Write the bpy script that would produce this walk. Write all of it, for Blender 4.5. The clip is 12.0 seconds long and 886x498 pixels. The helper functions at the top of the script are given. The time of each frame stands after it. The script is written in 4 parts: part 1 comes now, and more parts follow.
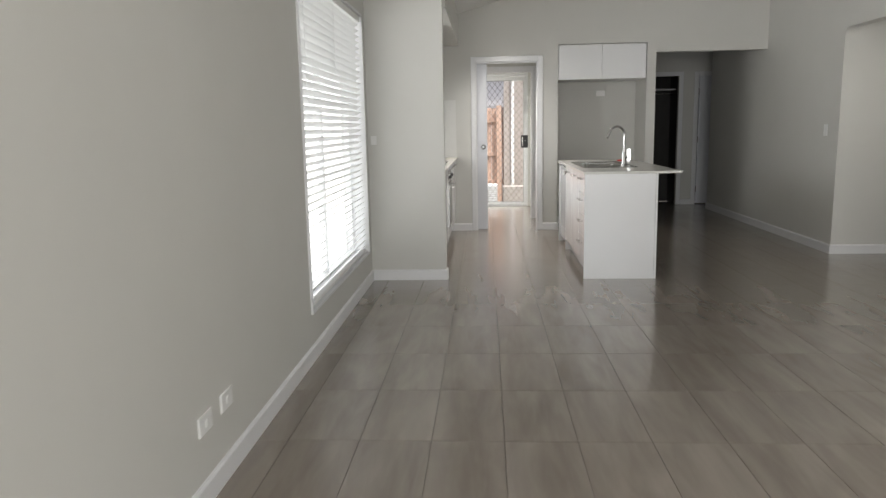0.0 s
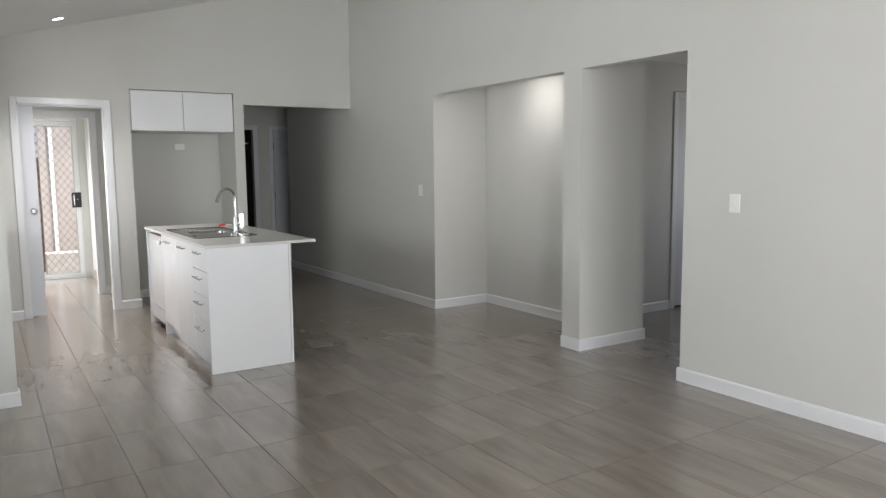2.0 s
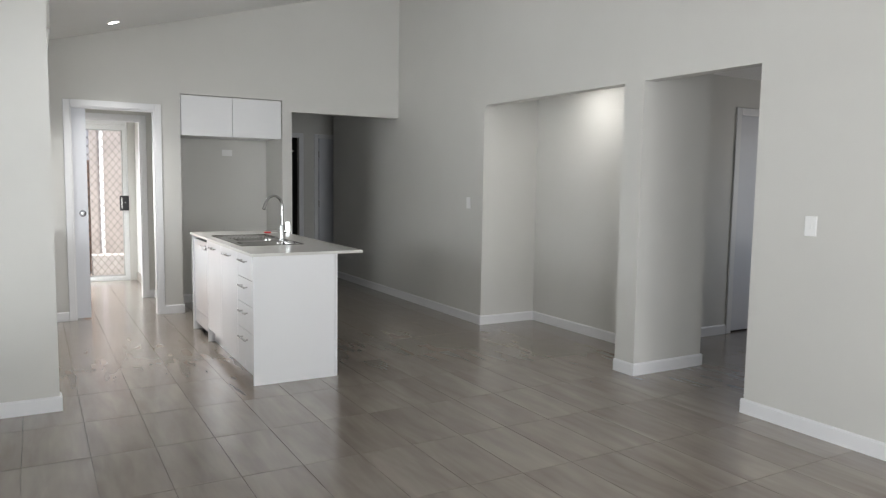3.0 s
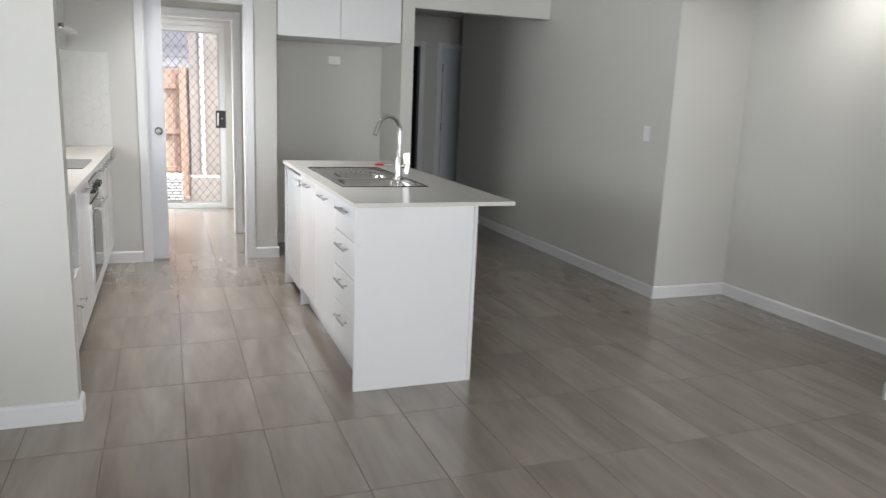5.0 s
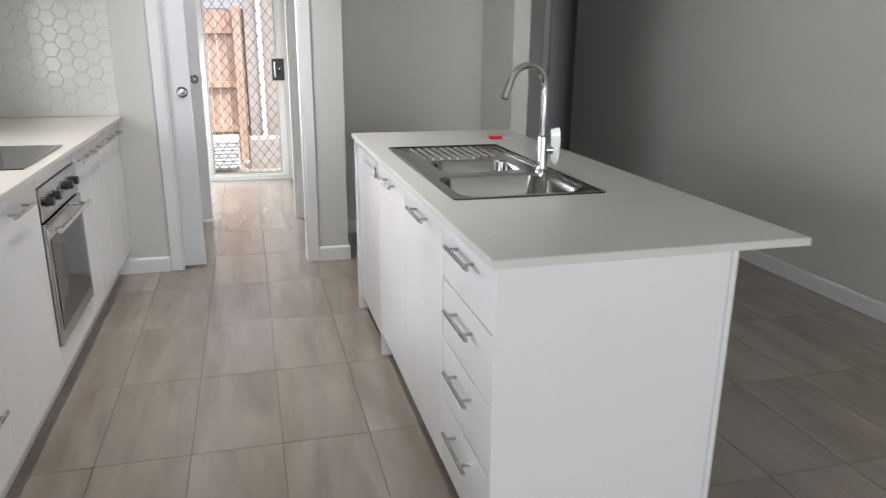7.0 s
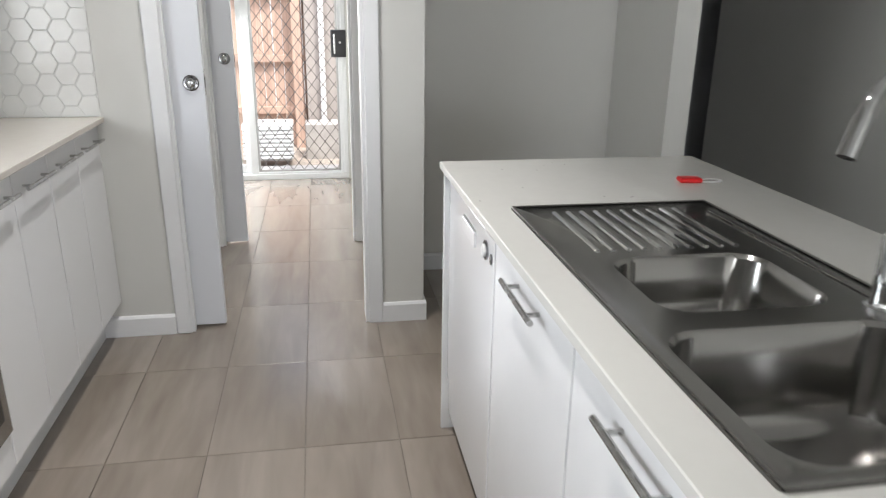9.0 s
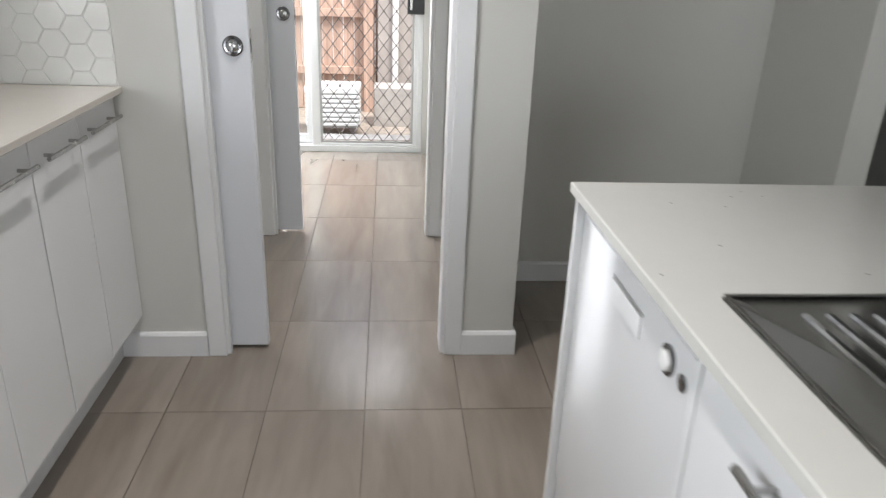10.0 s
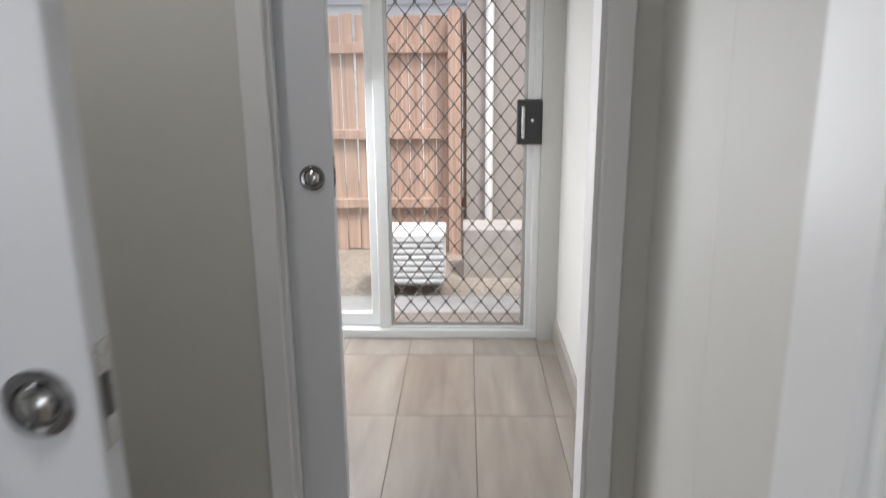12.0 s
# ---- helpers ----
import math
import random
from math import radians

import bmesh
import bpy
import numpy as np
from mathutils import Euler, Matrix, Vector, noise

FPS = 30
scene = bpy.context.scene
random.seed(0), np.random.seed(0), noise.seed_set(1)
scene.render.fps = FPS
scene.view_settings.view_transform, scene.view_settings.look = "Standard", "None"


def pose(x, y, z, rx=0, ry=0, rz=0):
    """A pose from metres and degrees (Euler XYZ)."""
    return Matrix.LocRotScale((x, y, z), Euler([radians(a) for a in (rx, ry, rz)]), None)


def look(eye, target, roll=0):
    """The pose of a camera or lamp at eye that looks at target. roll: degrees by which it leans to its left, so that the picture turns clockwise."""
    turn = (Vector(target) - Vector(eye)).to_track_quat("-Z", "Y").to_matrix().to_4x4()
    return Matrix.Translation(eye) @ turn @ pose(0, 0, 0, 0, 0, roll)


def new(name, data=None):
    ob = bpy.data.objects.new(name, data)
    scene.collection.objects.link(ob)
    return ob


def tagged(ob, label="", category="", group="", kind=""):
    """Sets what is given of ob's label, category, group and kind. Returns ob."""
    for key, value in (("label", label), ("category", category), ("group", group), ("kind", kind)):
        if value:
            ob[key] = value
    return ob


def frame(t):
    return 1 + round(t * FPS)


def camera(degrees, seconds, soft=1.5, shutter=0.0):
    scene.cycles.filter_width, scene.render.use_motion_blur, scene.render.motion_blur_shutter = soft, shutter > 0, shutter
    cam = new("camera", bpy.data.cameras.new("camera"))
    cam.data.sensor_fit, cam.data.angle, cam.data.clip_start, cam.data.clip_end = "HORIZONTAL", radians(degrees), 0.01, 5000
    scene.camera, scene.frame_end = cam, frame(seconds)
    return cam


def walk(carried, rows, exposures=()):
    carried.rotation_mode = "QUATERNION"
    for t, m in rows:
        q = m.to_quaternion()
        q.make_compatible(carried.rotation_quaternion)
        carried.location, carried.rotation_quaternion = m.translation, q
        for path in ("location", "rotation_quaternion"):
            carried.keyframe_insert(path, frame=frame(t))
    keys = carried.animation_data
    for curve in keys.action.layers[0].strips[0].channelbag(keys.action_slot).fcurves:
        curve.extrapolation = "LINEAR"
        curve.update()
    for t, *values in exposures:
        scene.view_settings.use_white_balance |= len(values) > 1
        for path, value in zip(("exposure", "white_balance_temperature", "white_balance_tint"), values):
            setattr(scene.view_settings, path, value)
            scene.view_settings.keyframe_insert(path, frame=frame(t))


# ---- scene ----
cam = camera(63.4, 12.0, soft=1.25, shutter=0.4)
PATH = [
    (0, (0.103, 0.396, 1.306), (-0.019, 2.364, 0.974), -1.1),
    (0.5, (0.066, 0.891, 1.351), (0.06, 2.87, 1.059), -0.8),
    (1, (-0.015, 1.112, 1.415), (0.352, 3.061, 1.153), -1.2),
    (1.5, (-0.251, 1.367, 1.439), (0.758, 3.077, 1.198), -3.8),
    (2, (-0.36, 1.46, 1.435), (0.713, 3.132, 1.213), -0.6),
    (2.5, (-0.394, 1.498, 1.434), (0.631, 3.205, 1.241), 0.2),
    (4.5, (0.03, 2.849, 1.41), (0.861, 4.646, 1.122), 2.2),
    (5, (0.141, 3.342, 1.397), (0.847, 5.169, 0.991), 2.4),
    (5.5, (0.23, 3.837, 1.395), (0.816, 5.701, 0.967), 0.7),
    (6, (0.323, 4.282, 1.399), (0.842, 6.166, 0.974), 0.7),
    (6.5, (0.377, 4.701, 1.387), (0.907, 6.562, 0.882), 0.1),
    (8.5, (0.582, 6.26, 1.375), (0.919, 8.13, 0.751), 1.4),
    (9, (0.568, 6.572, 1.374), (0.892, 8.436, 0.725), 0.8),
    (9.5, (0.571, 6.924, 1.348), (0.866, 8.775, 0.649), 2.0),
    (10, (0.543, 7.291, 1.34), (0.701, 9.136, 0.583), 2.2),
    (10.5, (0.452, 7.688, 1.336), (0.601, 9.515, 0.535), 0.2),
    (11, (0.403, 8.141, 1.323), (0.435, 9.983, 0.544), -0.2),
    (11.5, (0.408, 8.611, 1.354), (0.381, 10.488, 0.665), -0.8),
    (12, (0.439, 9.047, 1.344), (0.377, 10.981, 0.835), -0.5),
]
walk(cam, [(t, look(eye, target, roll)) for t, eye, target, roll in PATH], [(0.0, 0.26, 6850, 12), (0.4, 0.52, 6600, 13), (2.5, 0.55, 6550, 12), (5.0, 0.68, 6500, 12), (6.5, 0.55, 6500, 13), (9.0, 0.54, 6500, 12), (10.0, 0.34, 6500, 12), (11.0, 0.2, 6500, 13), (12.0, -0.2, 6500, 13)])

# world, sun, large lights
world = bpy.data.worlds.new("sky")
scene.world = world
world.use_nodes = True
wn = world.node_tree.nodes
sky = wn.new("ShaderNodeTexSky")
sky.sky_type = "NISHITA"
sky.sun_disc = False
sky.sun_elevation, sky.sun_rotation = radians(62), radians(215)
sky.dust_density = 2.0
wn["Background"].inputs[1].default_value = 0.15
world.node_tree.links.new(sky.outputs[0], wn["Background"].inputs[0])
sun = new("sun", bpy.data.lights.new("sun", "SUN"))
sun.data.energy, sun.data.angle, sun.data.color = 5.0, radians(12), (1.0, 0.96, 0.9)
sun.matrix_world = look((0, 0, 20), (-2.4, 3.2, 12.5))


def area_light(eye, target, w, h, power, color=(0.93, 0.97, 1.0)):
    ob = new("daylight_fill", bpy.data.lights.new("daylight_fill", "AREA"))
    ob.data.shape, ob.data.size, ob.data.size_y = "RECTANGLE", w, h
    ob.data.energy, ob.data.color = power, color
    ob.matrix_world = look(eye, target)
    return ob


area_light((-1.09, 5.34, 1.24), (0, 5.34, 1.24), 2.0, 1.9, 30)
area_light((1.6, -2.58, 1.25), (2.2, 0, 1.25), 3.2, 2.1, 84)
# lamp in an unseen window that is added to brighten the east wall
area_light((-0.93, -1.2, 1.3), (0, -1.05, 1.35), 1.7, 1.9, 112)
area_light((-1.06, 7.75, 1.29), (0, 7.75, 1.29), 1.4, 0.6, 14)
area_light((-0.53, 12.37, 1.15), (-0.2, 11.5, 0.2), 0.6, 1.7, 42)
# hidden lamp outside above the laundry door, added to brighten its floor
area_light((0.0, 12.95, 2.75), (0.25, 11.6, 0.6), 1.8, 0.7, 95)
# lamp added in an invented wall gap to brighten the side hallway
area_light((6.69, 5.1, 1.4), (0, 5.1, 1.3), 0.9, 1.2, 4)

# ---- materials ----


def material(name, base, rough=0.5, metal=0.0, grain=0.0, scale=8.0, bump=0.0, bump_scale=200.0, rough_var=0.0, coat=0.0, stretch=(1, 1, 1)):
    m = bpy.data.materials.new(name)
    m.use_nodes = True
    n, l = m.node_tree.nodes, m.node_tree.links
    b = n["Principled BSDF"]
    b.inputs["Base Color"].default_value = (*base, 1)
    b.inputs["Roughness"].default_value = rough
    b.inputs["Metallic"].default_value = metal
    b.inputs["Coat Weight"].default_value = coat
    geo = n.new("ShaderNodeNewGeometry")
    mp = n.new("ShaderNodeMapping")
    mp.inputs["Scale"].default_value = stretch
    l.new(geo.outputs["Position"], mp.inputs["Vector"])
    if grain or rough_var:
        tex = n.new("ShaderNodeTexNoise")
        tex.inputs["Scale"].default_value = scale
        tex.inputs["Detail"].default_value = 6
        tex.inputs["Roughness"].default_value = 0.65
        l.new(mp.outputs[0], tex.inputs["Vector"])
    if grain:
        ramp = n.new("ShaderNodeMapRange")
        ramp.inputs["From Min"].default_value, ramp.inputs["From Max"].default_value = 0.25, 0.75
        ramp.inputs["To Min"].default_value, ramp.inputs["To Max"].default_value = 1 - grain, 1 + grain
        l.new(tex.outputs[0], ramp.inputs[0])
        mul = n.new("ShaderNodeVectorMath")
        mul.operation = "SCALE"
        mul.inputs[0].default_value = base
        l.new(ramp.outputs[0], mul.inputs["Scale"])
        l.new(mul.outputs[0], b.inputs["Base Color"])
    if rough_var:
        rr = n.new("ShaderNodeMapRange")
        rr.inputs["From Min"].default_value, rr.inputs["From Max"].default_value = 0.3, 0.7
        rr.inputs["To Min"].default_value, rr.inputs["To Max"].default_value = max(0.02, rough - rough_var), rough + rough_var
        l.new(tex.outputs[0], rr.inputs[0])
        l.new(rr.outputs[0], b.inputs["Roughness"])
    if bump:
        t2 = n.new("ShaderNodeTexNoise")
        t2.inputs["Scale"].default_value = bump_scale
        t2.inputs["Detail"].default_value = 3
        l.new(mp.outputs[0], t2.inputs["Vector"])
        bp = n.new("ShaderNodeBump")
        bp.inputs["Strength"].default_value = bump
        bp.inputs["Distance"].default_value = 0.002
        l.new(t2.outputs[0], bp.inputs["Height"])
        l.new(bp.outputs[0], b.inputs["Normal"])
    return m


def random_mix(m, dark, light, amount=1.0):
    """Varies the base colour from piece to piece between two colours."""
    n, l = m.node_tree.nodes, m.node_tree.links
    b = n["Principled BSDF"]
    info, geo = n.new("ShaderNodeObjectInfo"), n.new("ShaderNodeNewGeometry")
    add = n.new("ShaderNodeMath")
    l.new(info.outputs["Random"], add.inputs[0])
    l.new(geo.outputs["Random Per Island"], add.inputs[1])
    fr = n.new("ShaderNodeMath")
    fr.operation = "FRACT"
    l.new(add.outputs[0], fr.inputs[0])
    mix = n.new("ShaderNodeMix")
    mix.data_type = "RGBA"
    l.new(fr.outputs[0], mix.inputs["Factor"])
    mix.inputs["A"].default_value, mix.inputs["B"].default_value = (*dark, 1), (*light, 1)
    return mix, fr


def tile_material():
    m = bpy.data.materials.new("floor_tile_glaze")
    m.use_nodes = True
    n, l = m.node_tree.nodes, m.node_tree.links
    b = n["Principled BSDF"]
    mix, fr = random_mix(m, (0.252, 0.217, 0.184), (0.266, 0.231, 0.197))
    geo = n.new("ShaderNodeNewGeometry")
    off = n.new("ShaderNodeMath")
    off.operation = "MULTIPLY"
    off.inputs[1].default_value = 37.0
    l.new(fr.outputs[0], off.inputs[0])
    comb = n.new("ShaderNodeCombineXYZ")
    l.new(off.outputs[0], comb.inputs[1])
    l.new(off.outputs[0], comb.inputs[2])
    add = n.new("ShaderNodeVectorMath")
    l.new(geo.outputs["Position"], add.inputs[0])
    l.new(comb.outputs[0], add.inputs[1])
    vals = []
    for sc, st in ((1.0, (5.5, 1.1, 1.0)), (1.0, (17.0, 2.4, 1.0)), (1.0, (3.2, 2.0, 1.0))):
        mp = n.new("ShaderNodeMapping")
        mp.inputs["Scale"].default_value = st
        mp.inputs["Rotation"].default_value = (0, 0, radians(-9))
        l.new(add.outputs[0], mp.inputs["Vector"])
        t = n.new("ShaderNodeTexNoise")
        t.inputs["Scale"].default_value = sc
        t.inputs["Detail"].default_value = 3
        t.inputs["Distortion"].default_value = 0.7
        l.new(mp.outputs[0], t.inputs["Vector"])
        vals.append(t)
    ramp = n.new("ShaderNodeValToRGB")
    ramp.color_ramp.elements[0].position, ramp.color_ramp.elements[0].color = 0.3, (0.71, 0.68, 0.65, 1)
    ramp.color_ramp.elements[1].position, ramp.color_ramp.elements[1].color = 0.7, (1.13, 1.125, 1.12, 1)
    mean = n.new("ShaderNodeMath")
    mean.operation = "MULTIPLY_ADD"
    mean.inputs[1].default_value = 0.3
    l.new(vals[1].outputs[0], mean.inputs[0])
    half = n.new("ShaderNodeMath")
    half.operation = "MULTIPLY"
    half.inputs[1].default_value = 0.7
    l.new(vals[0].outputs[0], half.inputs[0])
    l.new(half.outputs[0], mean.inputs[2])
    l.new(mean.outputs[0], ramp.inputs[0])
    mul = n.new("ShaderNodeMix")
    mul.data_type, mul.blend_type = "RGBA", "MULTIPLY"
    mul.inputs["Factor"].default_value = 1.0
    l.new(mix.outputs["Result"], mul.inputs["A"])
    l.new(ramp.outputs[0], mul.inputs["B"])
    l.new(mul.outputs["Result"], b.inputs["Base Color"])
    rr = n.new("ShaderNodeMapRange")
    rr.inputs["From Min"].default_value, rr.inputs["From Max"].default_value = 0.3, 0.7
    rr.inputs["To Min"].default_value, rr.inputs["To Max"].default_value = 0.18, 0.25
    l.new(vals[2].outputs[0], rr.inputs[0])
    l.new(rr.outputs[0], b.inputs["Roughness"])
    bp = n.new("ShaderNodeBump")
    bp.inputs["Strength"].default_value = 0.012
    b.inputs["Coat Weight"].default_value = 0.55
    b.inputs["Coat IOR"].default_value = 1.6
    b.inputs["Coat Roughness"].default_value = 0.2
    bp.inputs["Distance"].default_value = 0.002
    l.new(vals[0].outputs[0], bp.inputs["Height"])
    l.new(bp.outputs[0], b.inputs["Normal"])
    return m


def glass_material(name, tint=(1, 1, 1), rough=0.0):
    m = bpy.data.materials.new(name)
    m.use_nodes = True
    b = m.node_tree.nodes["Principled BSDF"]
    b.inputs["Base Color"].default_value = (*tint, 1)
    b.inputs["Transmission Weight"].default_value = 1.0
    b.inputs["Roughness"].default_value = rough
    b.inputs["IOR"].default_value = 1.45
    return m


def glow_material(name, color, strength):
    m = bpy.data.materials.new(name)
    m.use_nodes = True
    b = m.node_tree.nodes["Principled BSDF"]
    b.inputs["Emission Color"].default_value = (*color, 1)
    b.inputs["Emission Strength"].default_value = strength
    return m


M_WALL = material("wall_paint", (0.60, 0.595, 0.565), 0.55, grain=0.025, scale=1.3, bump=0.12, bump_scale=260)
M_CEIL = material("ceiling_paint", (0.78, 0.78, 0.77), 0.7, grain=0.02, scale=1.0, bump=0.1)
M_TRIM = material("trim_gloss_paint", (0.74, 0.745, 0.755), 0.4, grain=0.02, scale=3.0, bump=0.05, bump_scale=60)
M_DOOR = material("door_paint", (0.64, 0.655, 0.69), 0.35, grain=0.02, scale=2.0, bump=0.06, bump_scale=120)
M_TILE = tile_material()
M_GROUT = material("grout", (0.185, 0.16, 0.135), 0.9, grain=0.2, scale=40)
M_LAM = material("white_gloss_laminate", (0.77, 0.775, 0.785), 0.16, grain=0.012, scale=2.0, rough_var=0.05, bump=0.02, bump_scale=30)
M_GLOSS = material("white_enamel", (0.74, 0.745, 0.755), 0.06, grain=0.01, scale=2.0, rough_var=0.02)
M_CARC = material("white_board", (0.74, 0.74, 0.73), 0.45, grain=0.02, scale=3.0)
M_STONE = material("white_stone", (0.62, 0.615, 0.585), 0.24, grain=0.012, scale=30.0, rough_var=0.01)
M_BENCH = material("warm_stone", (0.57, 0.535, 0.485), 0.26, grain=0.008, scale=14.0, rough_var=0.01)
M_STEEL = material("brushed_stainless", (0.36, 0.352, 0.34), 0.17, 1.0, grain=0.05, scale=3.0, rough_var=0.04, stretch=(1, 1, 1))
M_CHROME = material("chrome", (0.55, 0.556, 0.555), 0.05, 1.0, rough_var=0.03, scale=20)
M_NICKEL = material("brushed_nickel", (0.47, 0.465, 0.455), 0.25, 1.0, rough_var=0.06, scale=60)
M_DCHROME = material("dark_chrome", (0.30, 0.30, 0.31), 0.1, 1.0, rough_var=0.04, scale=40)
M_BLACK = material("black_plastic", (0.02, 0.02, 0.022), 0.35, rough_var=0.08, scale=20)
M_DARKGLASS = material("black_glass", (0.012, 0.012, 0.014), 0.08)
M_HOB = material("dark_hob_glass", (0.05, 0.05, 0.05), 0.1, coat=0.5)
M_RED = material("red_plastic", (0.72, 0.01, 0.012), 0.35, grain=0.05, scale=40)
M_WHITEP = material("white_plastic", (0.80, 0.80, 0.79), 0.3, grain=0.01, scale=10)
# near-black that puts the gloom of unlit spaces into the colour
M_DARK = material("unlit_dark", (0.05, 0.048, 0.045), 0.8, grain=0.1)
M_GLASS = glass_material("clear_glass", (0.96, 0.98, 0.97))
M_ALU = material("white_powdercoat", (0.74, 0.75, 0.75), 0.3, grain=0.02, scale=5)
M_ALUGREY = material("grey_aluminium", (0.42, 0.42, 0.41), 0.35, 0.7, rough_var=0.08, scale=12)
M_GRILLE = material("weathered_grille_metal", (0.17, 0.155, 0.145), 0.4, 0.6, grain=0.25, scale=25)
M_HEX = material("white_hex_tile", (0.72, 0.72, 0.70), 0.12, grain=0.03, scale=6, rough_var=0.05, bump=0.05, bump_scale=30)
M_HEXGROUT = material("light_grout", (0.7, 0.7, 0.68), 0.85, grain=0.05, scale=50)
M_FENCE = material("fence_timber", (0.47, 0.325, 0.255), 0.8, grain=0.35, scale=1.0, bump=0.5, bump_scale=3.0, stretch=(40, 40, 1.2))
M_CONC = material("concrete", (0.36, 0.34, 0.32), 0.9, grain=0.2, scale=7, bump=0.4, bump_scale=60)
M_PAVE = material("outdoor_gravel", (0.30, 0.26, 0.22), 0.95, grain=0.45, scale=40, bump=0.8, bump_scale=70)
M_SLAT = material("blind_slat", (0.82, 0.82, 0.81), 0.4, grain=0.01, scale=5)
M_SKIRTTILE = material("taupe_skirting_tile", (0.29, 0.26, 0.23), 0.3, grain=0.2, scale=8)
M_LAMP = glow_material("led_diffuser", (1, 0.99, 0.97), 14.0)
M_RENDER = material("rendered_wall", (0.36, 0.325, 0.30), 0.9, grain=0.08, scale=4, bump=0.3, bump_scale=80)
M_ROOF = material("pale_roof_sheet", (0.62, 0.63, 0.64), 0.5, grain=0.05, scale=3)

# ---- mesh helpers ----


def box(bm, x0, x1, y0, y1, z0, z1, bevel=0.0, seg=1):
    r = bmesh.ops.create_cube(bm, size=1.0, matrix=Matrix.Translation(((x0 + x1) / 2, (y0 + y1) / 2, (z0 + z1) / 2)) @ Matrix.Diagonal((x1 - x0, y1 - y0, z1 - z0, 1)))
    if bevel:
        edges = list({e for v in r["verts"] for e in v.link_edges})
        bmesh.ops.bevel(bm, geom=edges, offset=bevel, segments=seg, affect="EDGES", profile=0.5)
    return bm


def boxes(*rows, bevel=0.0):
    bm = bmesh.new()
    for r in rows:
        box(bm, *r, bevel=bevel)
    return bm


def cyl(bm, a, b, r, seg=20, r2=None, cap=True):
    a, b = Vector(a), Vector(b)
    d = b - a
    m = Matrix.Translation((a + b) / 2) @ d.to_track_quat("Z", "Y").to_matrix().to_4x4()
    bmesh.ops.create_cone(bm, cap_ends=cap, segments=seg, radius1=r, radius2=r if r2 is None else r2, depth=d.length, matrix=m)
    return bm


def tube(bm, points, r, seg=14):
    """A round tube along a list of points."""
    pts = [Vector(p) for p in points]
    rings, up = [], None
    for i, p in enumerate(pts):
        d = (pts[min(i + 1, len(pts) - 1)] - pts[max(i - 1, 0)]).normalized()
        if up is None:
            up = d.orthogonal().normalized()
        up = (up - d * up.dot(d)).normalized()
        side = d.cross(up)
        rings.append([bm.verts.new(p + r * (math.cos(2 * math.pi * k / seg) * up + math.sin(2 * math.pi * k / seg) * side)) for k in range(seg)])
    for a, b in zip(rings, rings[1:]):
        for k in range(seg):
            bm.faces.new((a[k], a[(k + 1) % seg], b[(k + 1) % seg], b[k]))
    bm.faces.new(rings[0][::-1])
    bm.faces.new(rings[-1])
    return bm


def prism(bm, outline, axis, lo, hi):
    """Extrudes an outline along axis: 'y' takes (x, z) pairs, 'z' takes (x, y) pairs, 'x' takes (y, z) pairs."""
    def at(p, h):
        return {"y": (p[0], h, p[1]), "z": (p[0], p[1], h), "x": (h, p[0], p[1])}[axis]
    a = [bm.verts.new(at(p, lo)) for p in outline]
    b = [bm.verts.new(at(p, hi)) for p in outline]
    n = len(outline)
    for k in range(n):
        bm.faces.new((a[k], a[(k + 1) % n], b[(k + 1) % n], b[k]))
    bm.faces.new(a[::-1])
    bm.faces.new(b)
    bmesh.ops.recalc_face_normals(bm, faces=bm.faces[:])
    return bm


def lathe(bm, profile, centre, axis="z", seg=28):
    """Turns (radius, height) pairs round an axis through centre."""
    c = Vector(centre)
    rings = []
    for r, h in profile:
        ring = []
        for k in range(seg):
            u, v = r * math.cos(2 * math.pi * k / seg), r * math.sin(2 * math.pi * k / seg)
            ring.append(bm.verts.new(c + Vector({"z": (u, v, h), "y": (u, h, v), "x": (h, u, v)}[axis])))
        rings.append(ring)
    for a, b in zip(rings, rings[1:]):
        for k in range(seg):
            bm.faces.new((a[k], a[(k + 1) % seg], b[(k + 1) % seg], b[k]))
    bm.faces.new(rings[0][::-1])
    bm.faces.new(rings[-1])
    bmesh.ops.recalc_face_normals(bm, faces=bm.faces[:])
    return bm


def rounded(x0, x1, y0, y1, r, seg=6):
    pts = []
    for cx, cy, a0 in ((x1 - r, y1 - r, 0), (x0 + r, y1 - r, 90), (x0 + r, y0 + r, 180), (x1 - r, y0 + r, 270)):
        for k in range(seg + 1):
            a = radians(a0 + 90 * k / seg)
            pts.append((cx + r * math.cos(a), cy + r * math.sin(a)))
    return pts


def mesh_of(name, bm, mat, smooth=False):
    me = bpy.data.meshes.new(name)
    bm.to_mesh(me)
    bm.free()
    me.materials.append(mat)
    if smooth:
        for p in me.polygons:
            p.use_smooth = True
        me.set_sharp_from_angle(angle=radians(35))
    return me


def part(name, bm, mat, parent, label="", smooth=False):
    ob = new(name, mesh_of(name, bm, mat, smooth))
    ob.parent = parent
    if label:
        ob["label"] = label
    return ob


def empty(name, label, category, group="", kind=""):
    return tagged(new(name), label, category, group, kind)


def structure(name, bm, mat, label, category):
    return tagged(new(name, mesh_of(name, bm, mat)), label, category, kind="structure")


# ---- the plan ----
XL, XR, YB, YR = -0.90, 3.513, 9.56, -2.6
WALL = 0.11
HEAD = 2.175
FLAT = 2.44


def ceil_z(x):
    return 2.72 + 0.273 * (x + 0.115)


# ---- large structure ----
structure("floor", boxes((-1.15, 6.8, YR - 0.15, 12.55, -0.15, -0.006)), M_GROUT, "grout bed under taupe stone-look floor tiles", "floor")

